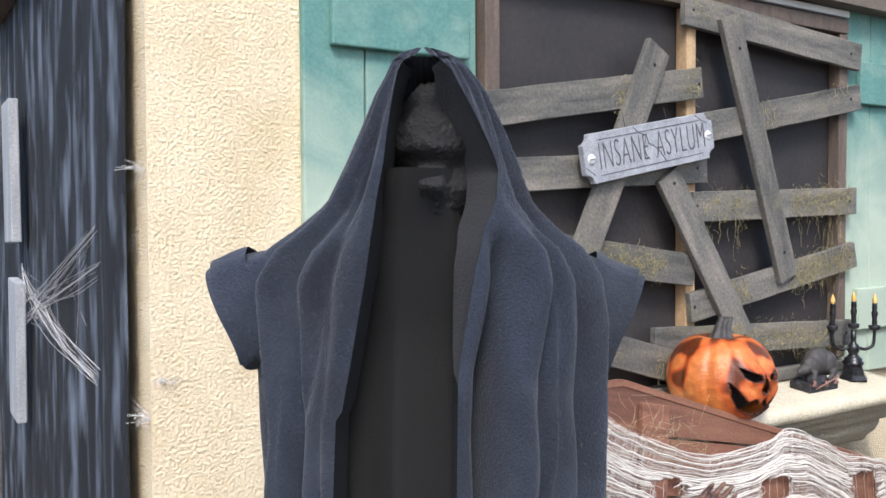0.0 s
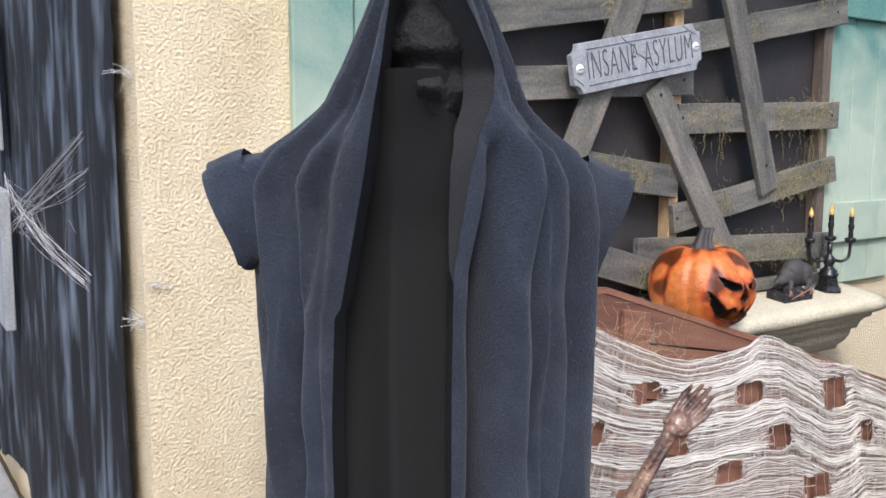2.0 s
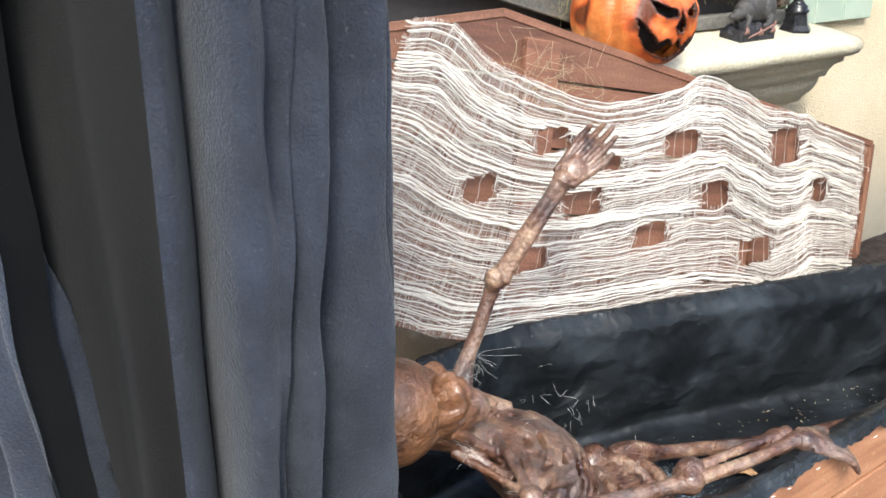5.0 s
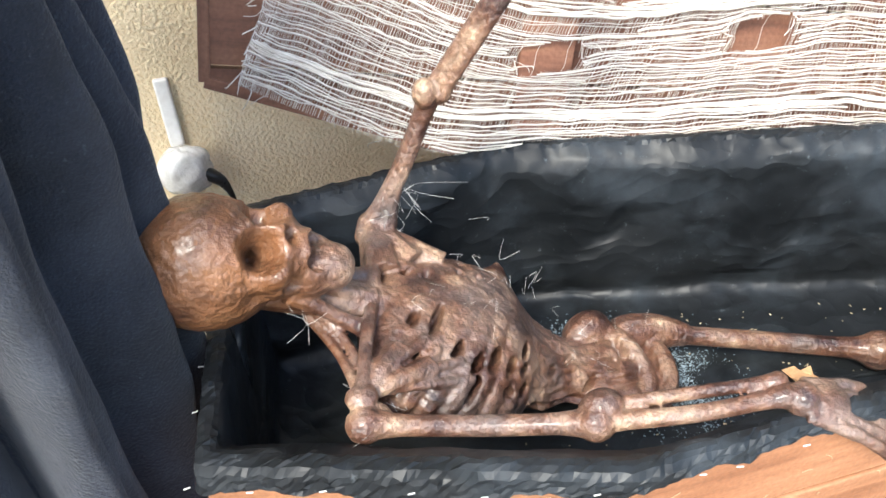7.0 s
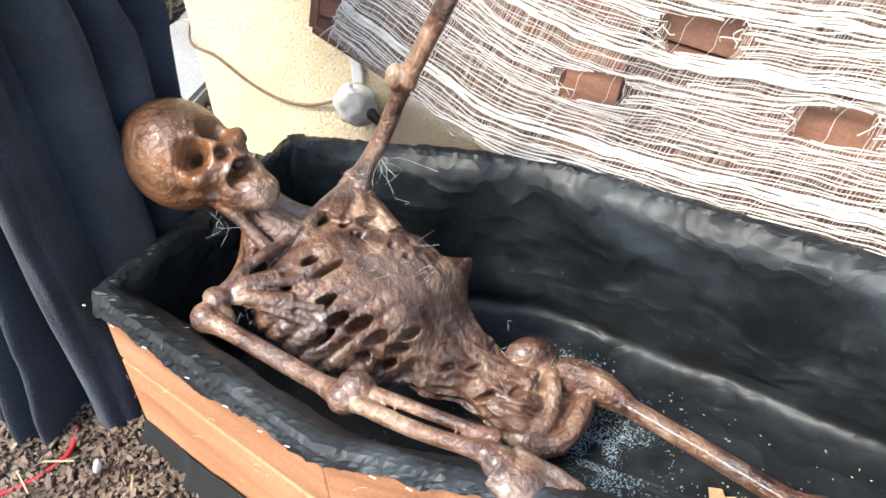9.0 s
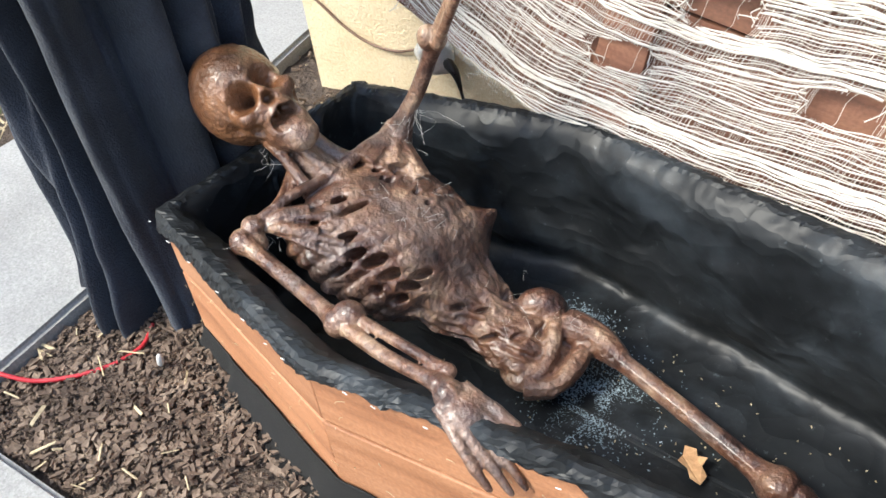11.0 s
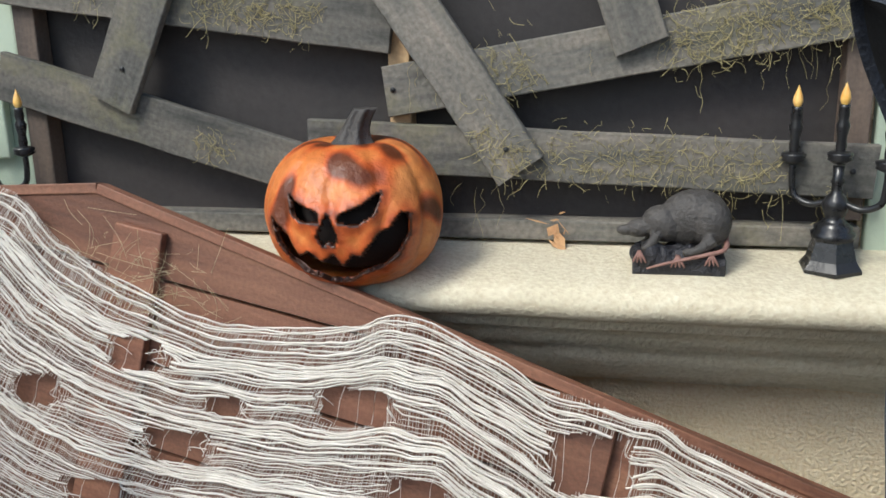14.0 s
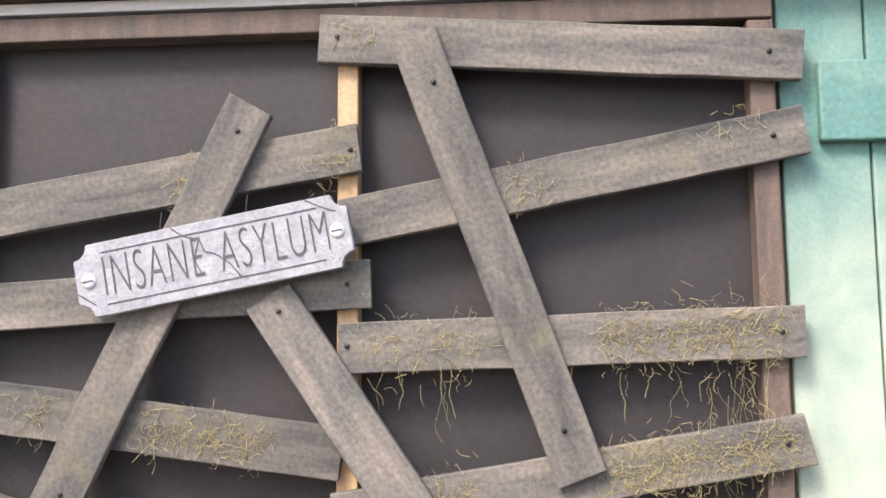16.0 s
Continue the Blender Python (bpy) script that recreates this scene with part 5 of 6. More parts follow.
# loose ends
for k in range(160):
    if k < 90:
        hx, hz, hw, hh = rnd.choice(HOLES)
        x, z = hx + rnd.choice((-1, 1)) * hw * 1.02, hz + rnd.uniform(-hh, hh)
    else:
        s = rnd.choice((0.0, 1.0, rnd.random()))
        x, z, _ = gauze_at(s, rnd.random() if s in (0.0, 1.0) else 1.0)
    p = off_lid(x, z, 0.028)
    q = p + Vector((rnd.gauss(0, 0.012), -abs(rnd.gauss(0, 0.006)), rnd.gauss(-0.006, 0.010)))
    r = q + Vector((rnd.gauss(0, 0.010), rnd.gauss(0, 0.004), rnd.gauss(-0.006, 0.008)))
    tube(bt, spline([p, q, r], 6), rnd.choice((0.0005, 0.0009)), 4, cap=False)
gauze = empty("gauze_cloth")
tagged(gauze, "cream torn gauze cloth with ragged holes, draped over the coffin lid", "cloth")
tagged(part("yarn", yarn_mesh, GAUZE, gauze, "thick loose cream yarn", True), kind="stuff")
tagged(part("thread", bt, GAUZE, gauze, "fine cross thread", True), kind="stuff")

# ---- carved pumpkin on the sill ----


def inside(poly, x, y):
    c, n = False, len(poly)
    for i in range(n):
        (x0, y0), (x1, y1) = poly[i], poly[i - 1]
        if (y0 > y) != (y1 > y) and x < (x1 - x0) * (y - y0) / (y1 - y0) + x0:
            c = not c
    return c


def edge_distance(poly, x, y):
    best = 9.0
    for i in range(len(poly)):
        (x0, y0), (x1, y1) = poly[i], poly[i - 1]
        dx, dy = x1 - x0, y1 - y0
        t = max(0, min(1, ((x - x0) * dx + (y - y0) * dy) / (dx * dx + dy * dy + 1e-12)))
        best = min(best, math.hypot(x - x0 - t * dx, y - y0 - t * dy))
    return best


EYE_A = [(-68, 52), (-45, 38), (-14, 28), (-12, 15), (-40, 12), (-62, 25)]
EYE_B = [(84, 57), (58, 40), (22, 25), (20, 15), (48, 10), (76, 25)]
NOSE = [(2, 26), (-15, -10), (-6, -26), (2, -16), (10, -26), (17, -10)]
MOUTH = [(-102, 10), (-76, -14), (-52, -48), (-32, -38), (-12, -56), (8, -42), (22, -64), (40, -42), (54, -46), (72, -22), (84, -6), (98, -2), (116, 22), (128, 18),
         (126, -14), (108, -48), (80, -68), (50, -76), (30, -92), (0, -96), (-20, -84), (-46, -78), (-72, -58), (-92, -32)]


def pumpkin(radius, tall, holes, nu=230, nv=130, ribs=11, crown_soot=True):
    """A ribbed shell with carved openings, facing -y about its own middle."""
    bm = bmesh.new()
    lay = bm.verts.layers.float.new("burn")
    rows = []
    for j in range(nv + 1):
        b = math.pi * j / nv
        row = []
        for i in range(nu):
            a = 2 * math.pi * i / nu
            sb = math.sin(b)
            rib = 1 - 0.045 * (0.5 + 0.5 * math.cos(ribs * a + 0.5)) ** 4 * sb + 0.02 * wob(math.cos(a) * 2, math.sin(a) * 2, b * 1.5)
            dim = 0.20 * math.exp(-(b / 0.28) ** 2) + 0.12 * math.exp(-((math.pi - b) / 0.35) ** 2)
            x, y, z = radius * rib * math.sin(a) * sb ** 0.85, -radius * rib * math.cos(a) * sb ** 0.85, tall * (math.cos(b) - math.copysign(dim, math.cos(b)))
            burn = 0.0
            if crown_soot:
                burn = 1.5 * max(0, 1.6 * wob(math.cos(a) * 2.1, math.sin(a) * 2.1, b * 1.8 + 7) + 0.40 - 0.36 * b)
                burn = max(0, min(0.70, burn))
            if y < -0.02:
                for poly in holes:
                    d = edge_distance(poly, x, z)
                    if d < 0.024:
                        burn = max(burn, 0.66 * (1 - d / 0.024) * (0.8 + 0.6 * wob(x * 60, z * 60)))
                        if d < 0.003:
                            burn = max(burn, 0.9)
                    # the brow and cheeks swell round the carving
                    y -= 0.006 * math.exp(-(d / 0.014) ** 2) if not inside(poly, x, z) else 0
            v = bm.verts.new((x, y, z))
            v[lay] = burn
            row.append(v)
        rows.append(row)
    for j in range(nv):
        for i in range(nu):
            q = (rows[j][i], rows[j][(i + 1) % nu], rows[j + 1][(i + 1) % nu], rows[j + 1][i])
            m = (q[0].co + q[1].co + q[2].co + q[3].co) / 4
            if m.y < -0.02 and any(inside(p, m.x, m.z) for p in holes):
                continue
            f = bm.faces.new(q)
            f.smooth = True
    bmesh.ops.remove_doubles(bm, verts=[v for v in rows[0] + rows[-1]], dist=0.002)
    bmesh.ops.recalc_face_normals(bm, faces=bm.faces)
    return bm


def mm(poly, k=0.001, dz=0.0):
    return [(x * k, z * k + dz) for x, z in poly]


def stem(parent, z, r, h, lean):
    bm = bmesh.new()

    def f(u, v):
        a = 2 * math.pi * u
        rr = r * (1.25 - 0.85 * v + 0.35 * v * v * v + 0.9 * math.exp(-v * 9)) * (1 + 0.16 * math.cos(6 * a + v * 2))
        return Vector((rr * math.cos(a) + lean * v * v, rr * math.sin(a), z + h * v))

    rows = grid(bm, f, 36, 14, True)
    bm.faces.new(rows[-1])
    part("stem", bm, RATMAT, parent, "grey painted stem")


jack = empty("jack_o_lantern", Matrix.Translation((1.522, -0.195, 0.905)) @ Matrix.Rotation(radians(4), 4, "Z"))
tagged(jack, "orange carved pumpkin with a scowling toothed face, on the window sill", "pumpkin", group="pumpkins")
face = [mm(EYE_A, 0.00095, 0.0), mm(EYE_B, 0.00095, 0.0), mm(NOSE, 0.00095, 0.0), mm(MOUTH, 0.00095, 0.0)]
face = [[(x - 0.012, z - 0.002) for x, z in p] for p in face]
shell = part("shell", pumpkin(0.148, 0.128, face), PUMPKIN, jack, smooth=True)
modify(shell, "SOLIDIFY", thickness=0.010)
# black ball filling the shell: the shade behind the openings, as colour
bm = bmesh.new()
ball(bm, (0, 0.004, 0), (0.124, 0.116, 0.098), None, 32)
part("shade_core", bm, INSIDE_SHADE, jack, "black ball painting the shade inside")
stem(jack, 0.098, 0.025, 0.068, 0.024)

# ---- candelabras ----


def candelabra(m, label):
    c = empty("candelabra", m)
    tagged(c, label, "candelabra", group="candelabras")
    bm = bmesh.new()
    lathe(bm, [(0.001, 0.0), (0.050, 0.0), (0.050, 0.006), (0.040, 0.02), (0.032, 0.05), (0.033, 0.056)], seg=6)
    for f in bm.faces:
        f.smooth = False
    part("base", bm, IRON, c)
    bm = bmesh.new()
    lathe(bm, [(0.033, 0.055), (0.034, 0.062), (0.028, 0.066), (0.029, 0.073), (0.020, 0.08), (0.014, 0.088), (0.018, 0.097), (0.021, 0.108), (0.016, 0.12), (0.009, 0.126), (0.008, 0.14),
               (0.011, 0.145), (0.008, 0.15), (0.009, 0.17), (0.001, 0.17)], seg=20)
    part("column", bm, IRON, c)
    for x, z0 in ((-0.072, 0.165), (0.0, 0.172), (0.072, 0.165)):
        if x:
            bm = bmesh.new()
            tube(bm, spline([(0.012 * (1 if x > 0 else -1), 0, 0.112), (x * 0.55, 0, 0.104), (x * 0.92, 0, 0.116), (x, 0, 0.145), (x, 0, z0)], 18), 0.0055, 10)
            part("arm", bm, IRON, c)
        bm = bmesh.new()
        lathe(bm, [(0.004, z0), (0.013, z0 + 0.004), (0.019, z0 + 0.008), (0.017, z0 + 0.011), (0.020, z0 + 0.016), (0.018, z0 + 0.019), (0.010, z0 + 0.021), (0.001, z0 + 0.021)], (x, 0, 0), 24)
        part("drip_cup", bm, IRON, c)
        bm = bmesh.new()
        pr = [(0.0075, z0 + 0.02), (0.0085, z0 + 0.03), (0.0072, z0 + 0.042), (0.0098, z0 + 0.055), (0.0108, z0 + 0.062), (0.0072, z0 + 0.070), (0.009, z0 + 0.077), (0.0078, z0 + 0.088), (0.009, z0 + 0.093), (0.001, z0 + 0.094)]
        lathe(bm, pr, (x, 0, 0), 16)
        part("candle", bm, IRON, c, "black dripping candle")
        bm = bmesh.new()
        lathe(bm, [(0.004, z0 + 0.092), (0.007, z0 + 0.098), (0.0078, z0 + 0.104), (0.006, z0 + 0.112), (0.003, z0 + 0.120), (0.0004, z0 + 0.127)], (x, 0, 0), 14)
        part("flame", bm, FLAME, c, "amber plastic flame tip")
    return c


candelabra(Matrix.Translation((2.288, -0.112, 0.803)) @ Matrix.Rotation(radians(-30), 4, "Z"), "black three-armed candelabra with amber flames beside the rat")
candelabra(Matrix.Translation((0.775, -0.112, 0.803)) @ Matrix.Rotation(radians(10), 4, "Z"), "black three-armed candelabra with amber flames behind the lid")

# ---- rat on a rock ----
rat = empty("rat_figure", Matrix.Translation((2.048, -0.128, 0.800)))
tagged(rat, "dark grey resin rat crouching on a black rock, on the sill", "figurine")
bm = bmesh.new()
rnd = random.Random(3)
for k in range(16):
    ball(bm, (rnd.uniform(-0.062, 0.062), rnd.uniform(-0.028, 0.03), rnd.uniform(0.014, 0.040)), (rnd.uniform(0.016, 0.026), rnd.uniform(0.016, 0.024), rnd.uniform(0.012, 0.02)), Matrix.Rotation(rnd.uniform(0, 3), 3, "X"), 6)
box(bm, -0.072, 0.074, -0.038, 0.038, 0.0, 0.030)
rock = part("rock", bm, ROCKMAT, rat, "black rough rock base")
modify(rock, "REMESH", size=0.003)
bm = bmesh.new()
ball(bm, (0.022, 0.004, 0.088), (0.056, 0.036, 0.046), Matrix.Rotation(-0.25, 3, "Y"), 24)
ball(bm, (0.050, -0.012, 0.083), (0.032, 0.030, 0.040), None, 20)
ball(bm, (-0.024, -0.004, 0.078), (0.036, 0.028, 0.030), Matrix.Rotation(0.35, 3, "Y"), 18)
ball(bm, (-0.060, -0.010, 0.072), (0.026, 0.017, 0.016), Matrix.Rotation(-0.15, 3, "Y"), 16)
ball(bm, (-0.084, -0.012, 0.068), (0.016, 0.009, 0.009), None, 12)
for s in (-1, 1):
    ball(bm, (-0.045, -0.008 + s * 0.014, 0.087), (0.008, 0.004, 0.009), None, 10)
    tube(bm, spline([(-0.035, -0.01 + s * 0.018, 0.065), (-0.045, -0.014 + s * 0.02, 0.05), (-0.058, -0.018 + s * 0.018, 0.042)], 6), [0.010, 0.009, 0.008, 0.007, 0.006, 0.005, 0.004], 8)
tube(bm, spline([(0.05, -0.035, 0.06), (0.03, -0.044, 0.046), (0.005, -0.046, 0.040)], 6), [0.014, 0.012, 0.010, 0.008, 0.007, 0.006, 0.005], 8)
ratbody = part("body", bm, RATMAT, rat, smooth=True)
modify(ratbody, "REMESH", size=0.0024)
for x, z in ((-0.002, 0.036), (0.05, 0.040), (-0.062, 0.042)):
    bm = bmesh.new()
    for k in range(4):
        tube(bm, spline([(x, -0.044, z), (x - 0.006 + 0.004 * k, -0.048, z - 0.010), (x - 0.010 + 0.007 * k, -0.046, z - 0.020)], 5), [0.0026, 0.0024, 0.002, 0.002, 0.0016, 0.001], 6)
    part("paw", bm, PINKRES, rat, "pinkish clawed paw")
bm = bmesh.new()
tube(bm, spline([(0.074, 0.0, 0.06), (0.07, -0.036, 0.045), (0.03, -0.048, 0.036), (-0.02, -0.046, 0.022), (-0.05, -0.044, 0.012)], 20), [0.005 - 0.00018 * k for k in range(21)], 8)
part("tail", bm, PINKRES, rat, "pinkish bare tail")

# dead leaf cluster on the window rail
bm = bmesh.new()
rnd = random.Random(31)
for k in range(9):
    p = Vector((1.845 + rnd.gauss(0, 0.012), -0.058, 0.862 + rnd.gauss(0, 0.008) - 0.003 * k))
    q = p + Vector((rnd.gauss(0, 0.014), -0.01, rnd.gauss(-0.012, 0.014)))
    w = Vector((rnd.gauss(0, 0.006), 0.002, rnd.gauss(0, 0.006)))
    bm.faces.new([bm.verts.new(v) for v in (p, p.lerp(q, 0.5) + w, q, p.lerp(q, 0.5) - w)])
tagged(modify(finish("dead_leaf", bm, LEAFMAT), "SOLIDIFY", thickness=0.0008), "curled brown dead leaf caught in cobweb below the boards", "leaf")

# ---- webs and fibres on the boards ----
rnd = random.Random(77)
bm = bmesh.new()


def fuzz(x0, z0, x1, z1, n, spread, y=-0.0675, drop=0.03):
    for k in range(n):
        t = rnd.random()
        x, z = x0 + (x1 - x0) * t + rnd.gauss(0, 0.008), z0 + (z1 - z0) * t + rnd.gauss(0, spread)
        ln = abs(rnd.gauss(0.010, 0.012)) + 0.004
        a = rnd.uniform(0, 6.3)
        d = Vector((math.cos(a) * ln, -abs(rnd.gauss(0, 0.0015)), math.sin(a) * ln - rnd.random() * drop * 0.25))
        p = Vector((x, y - rnd.random() * 0.0015, z))
        tube(bm, spline([p, p + d * 0.5 + Vector((rnd.gauss(0, 0.004), 0, rnd.gauss(0, 0.004))), p + d], 4), rnd.choice((0.0003, 0.0004, 0.0006)), 3, cap=False)


def strand(x, z, ln, y=-0.07):
    p = [Vector((x, y, z))]
    for k in range(5):
        p.append(p[-1] + Vector((rnd.gauss(0, 0.006), rnd.gauss(0, 0.002), -ln / 5)))
    tube(bm, spline(p, 12), rnd.choice((0.0003, 0.0005)), 3, cap=False)


fuzz(2.02, 1.40, 2.34, 1.412, 520, 0.028)
fuzz(1.60, 1.386, 1.80, 1.392, 150, 0.026)
fuzz(2.02, 1.165, 2.35, 1.222, 620, 0.026)
fuzz(1.70, 1.115, 1.80, 1.13, 110, 0.024)
fuzz(1.82, 0.975, 2.22, 0.958, 420, 0.026, -0.0655)
fuzz(1.20, 1.24, 1.42, 1.215, 260, 0.020)
fuzz(0.95, 1.28, 1.02, 1.27, 50, 0.02)
fuzz(1.70, 1.03, 1.80, 0.955, 130, 0.022, -0.0875)
fuzz(1.50, 1.715, 1.58, 1.74, 70, 0.03)
fuzz(1.24, 1.685, 1.28, 1.70, 40, 0.03)
fuzz(1.84, 1.665, 1.94, 1.68, 60, 0.026)
fuzz(1.55, 1.955, 1.62, 1.955, 30, 0.02)
fuzz(2.22, 1.75, 2.33, 1.77, 30, 0.03)
fuzz(1.18, 0.995, 1.24, 0.985, 50, 0.012)
fuzz(1.40, 0.94, 1.46, 0.93, 40, 0.02)
for k in range(70):
    x = rnd.choice((rnd.uniform(1.6, 1.78), rnd.uniform(2.0, 2.34), rnd.uniform(1.85, 2.3)))
    z = {0: 1.345, 1: 1.15, 2: 0.92}[k % 3] + rnd.gauss(0, 0.008)
    strand(x, z, abs(rnd.gauss(0.04, 0.035)) + 0.01)
for k in range(26):
    strand(rnd.uniform(2.18, 2.31), rnd.uniform(1.2, 1.36), rnd.uniform(0.05, 0.14), -0.05)
tagged(finish("board_fibres", bm, MOSS), "yellowish dusty web fibres hanging from the boards", "cobweb", kind="stuff")

bm = bmesh.new()
for k in range(120):
    p = on_lid(rnd.gauss(0.56, 0.07), rnd.gauss(0.20, 0.045), 0.022)
    d = Vector((rnd.gauss(0, 0.02), -0.001, rnd.gauss(0, 0.02)))
    tube(bm, spline([p, p + d + Vector((rnd.gauss(0, 0.006), 0, 0)), p + 2 * d], 5), 0.0004, 3, cap=False)
tagged(finish("lid_web", bm, STRAW), "dusty cobweb clinging to the coffin lid", "cobweb", kind="stuff")

# ---- streaked cloth on the side wall ----


def hanging():
    bm = bmesh.new()

    def f(u, v):
        y = 0.055 + 2.0 * u
        low = 0.055 + 0.14 * min(1, u * 6) - 0.10 * u + 0.05 * wob(u * 9, 2) + 0.03 * wob(u * 40, 3)
        z = 2.12 * (1 - v) + low * v
        x = -0.022 - 0.014 * (0.5 + wob(y * 3, z * 0.6)) - 0.012 * abs(wob(y * 8, z * 0.8, 4)) - 0.02 * v * (0.5 + wob(y * 2.2, 8))
        if u < 0.06:
            x += 0.008 * (1 - u / 0.06)
        return Vector((x, y + 0.012 * wob(z * 3, 1) * (1 if u < 0.1 else 0.3), z))

    grid(bm, f, 110, 110)
    ob = finish("hanging_cloth", bm, STREAK, True)
    modify(ob, "SOLIDIFY", thickness=0.003)
    return tagged(ob, "black hanging fabric brushed with pale streaks, ragged at the hem", "cloth")


hanging()
lintel = finish("lintel", boxed(-0.10, -0.002, 0.055, 2.3, 2.125, 2.32, 0.006), SOFFIT)
tagged(lintel, "brown timber above the hanging fabric", "beam", kind="structure")
for z0, z1, dy in ((1.28, 1.75, 0.0), (0.70, 1.16, -0.06)):
    bm = boxed(-0.016, 0.016, -0.085, 0.085, -(z1 - z0) / 2, (z1 - z0) / 2, 0.005)
    ob = finish("grey_board", bm, GREYWOOD)
    ob.matrix_world = Matrix.Translation((-0.075, 1.42 + dy, (z0 + z1) / 2)) @ Matrix.Rotation(radians(3 if dy else -2), 4, "X")
    tagged(ob, "grey painted wooden board fixed over the hanging fabric", "board", group="grey boards")

# cobweb stretched from the cloth to the corner
rnd = random.Random(9)
bm = bmesh.new()
KNOT = Vector((-0.06, 1.05, 1.10))
ENDS = [Vector((-0.006, 0.03, 1.45)), Vector((-0.012, 0.05, 1.30)), Vector((-0.004, 0.02, 0.935)), Vector((-0.03, 0.4, 0.98)), Vector((-0.05, 1.45, 1.02)), Vector((-0.05, 1.4, 1.2))]
for e in ENDS:
    for k in range(8):
        a = KNOT + Vector((rnd.gauss(0, 0.012), rnd.gauss(0, 0.07), rnd.gauss(0, 0.018)))
        b = e + Vector((rnd.gauss(0, 0.002), rnd.gauss(0, 0.012), rnd.gauss(0, 0.010)))
        m = a.lerp(b, 0.5) + Vector((-0.01, rnd.gauss(0, 0.03), -0.015 + rnd.gauss(0, 0.010)))
        tube(bm, spline([a, m, b], 14), rnd.choice((0.0003, 0.0005, 0.0009)), 4, cap=False)
for k in range(40):
    a, b = rnd.choice(ENDS), rnd.choice(ENDS)
    p, q = KNOT.lerp(a, rnd.random()), KNOT.lerp(b, rnd.random())
    tube(bm, spline([p, p.lerp(q, 0.5) + Vector((0, 0, -0.015)), q], 8), 0.0003, 3, cap=False)
# tufts stuck on the stucco
for c, sz in ((Vector((0.03, -0.006, 1.02)), 0.022), (Vector((-0.008, 0.012, 0.94)), 0.02), (Vector((-0.008, 0.02, 1.46)), 0.02)):
    for k in range(34):
        p = c + Vector((rnd.gauss(0, sz * 0.6), -abs(rnd.gauss(0, 0.003)), rnd.gauss(0, sz * 0.25)))
        q = p + Vector((rnd.gauss(0, sz), -abs(rnd.gauss(0, 0.002)), rnd.gauss(0, sz * 0.3)))
        tube(bm, [p, p.lerp(q, 0.5) + Vector((0, -0.003, 0.002)), q], 0.0005, 3, cap=False)
tagged(finish("cobweb", bm, WEB), "stretched white artificial cobweb at the wall corner", "cobweb", kind="stuff")

# ---- cables and plug ----
bm = bmesh.new()
tube(bm, spline([(-0.012, 0.30, 0.40), (-0.012, 0.08, 0.335), (-0.008, -0.006, 0.25), (0.06, -0.008, 0.215), (0.14, -0.008, 0.155), (0.22, -0.008, 0.12), (0.30, -0.010, 0.115), (0.38, -0.02, 0.14), (0.41, -0.03, 0.15)], 50), 0.0036, 8)
tagged(finish("cable", bm, WIRE, True), "thin brown cable running along the stucco wall to a plug", "cable")
outlet = empty("wrapped_plug")
tagged(outlet, "white plug wrapped in clear plastic against the stucco wall", "plug")
outlet.location.x = 0.032
part("cover", boxed(0.402, 0.430, -0.014, -0.001, 0.19, 0.335, 0.004), WHITE, outlet, "white plastic cover strip")
bm = bmesh.new()
grid(bm, lambda u, v: Vector((0.421 + (0.052 + 0.012 * wob(u * 9, v * 5)) * math.sin(math.pi * v) ** 0.7 * math.cos(2 * math.pi * u), -0.045 + (0.034 + 0.008 * wob(u * 11, v * 7, 3)) * math.sin(math.pi * v) ** 0.7 * math.sin(2 * math.pi * u),
     0.155 + 0.05 * math.cos(math.pi * v) + 0.008 * wob(u * 7, v * 6, 5))), 30, 20, True)
part("wrapping", bm, BAG, outlet, "crumpled clear plastic wrap")
bm = bmesh.new()
tube(bm, spline([(0.45, -0.05, 0.15), (0.485, -0.06, 0.125), (0.50, -0.065, 0.085)], 8), [0.013, 0.014, 0.014, 0.013, 0.011, 0.009, 0.007, 0.006, 0.005], 10)
tube(bm, spline([(0.50, -0.065, 0.085), (0.51, -0.075, 0.04), (0.49, -0.10, 0.0), (0.44, -0.13, -0.02)], 12), 0.004, 8)
part("plug", bm, IRON, outlet, "black plug and lead", True)
bm = bmesh.new()
ball(bm, (0.352, -0.006, 0.69), (0.026, 0.022, 0.036), None, 18)
tagged(finish("wall_fitting", bm, WHITE, True), "white rounded plastic fitting on the stucco wall", "fitting", kind="structure")
bm = bmesh.new()
tube(bm, spline([(-0.5, -1.42, -0.003), (0.0, -1.24, -0.003), (0.16, -1.185, -0.002), (0.25, -1.14, -0.030), (0.33, -1.06, -0.036), (0.36, -0.98, -0.036), (0.33, -0.92, -0.036)], 40), 0.0045, 8)
tagged(finish("red_cable", bm, RED, True), "red extension cable lying on the path and mulch", "cable")

# leaf and dust in the coffin
bm = bmesh.new()
LEAF = [(-0.030, 0.0), (-0.018, 0.012), (-0.008, 0.010), (0.002, 0.020), (0.010, 0.010), (0.024, 0.012), (0.034, 0.0), (0.022, -0.010), (0.008, -0.009), (-0.004, -0.018), (-0.014, -0.008)]
q = [bm.verts.new((x, y, 0.006 * wob(x * 60, y * 60) + 0.004 * abs(y) / 0.01)) for x, y in LEAF]
bm.faces.new(q)
lf = modify(finish("dry_leaf", bm, LEAFMAT), "SOLIDIFY", thickness=0.001)
lf.matrix_world = Matrix.Translation((1.388, -0.745, -0.008)) @ Matrix.Rotation(radians(-50), 4, "Z") @ Matrix.Scale(1.15, 4)
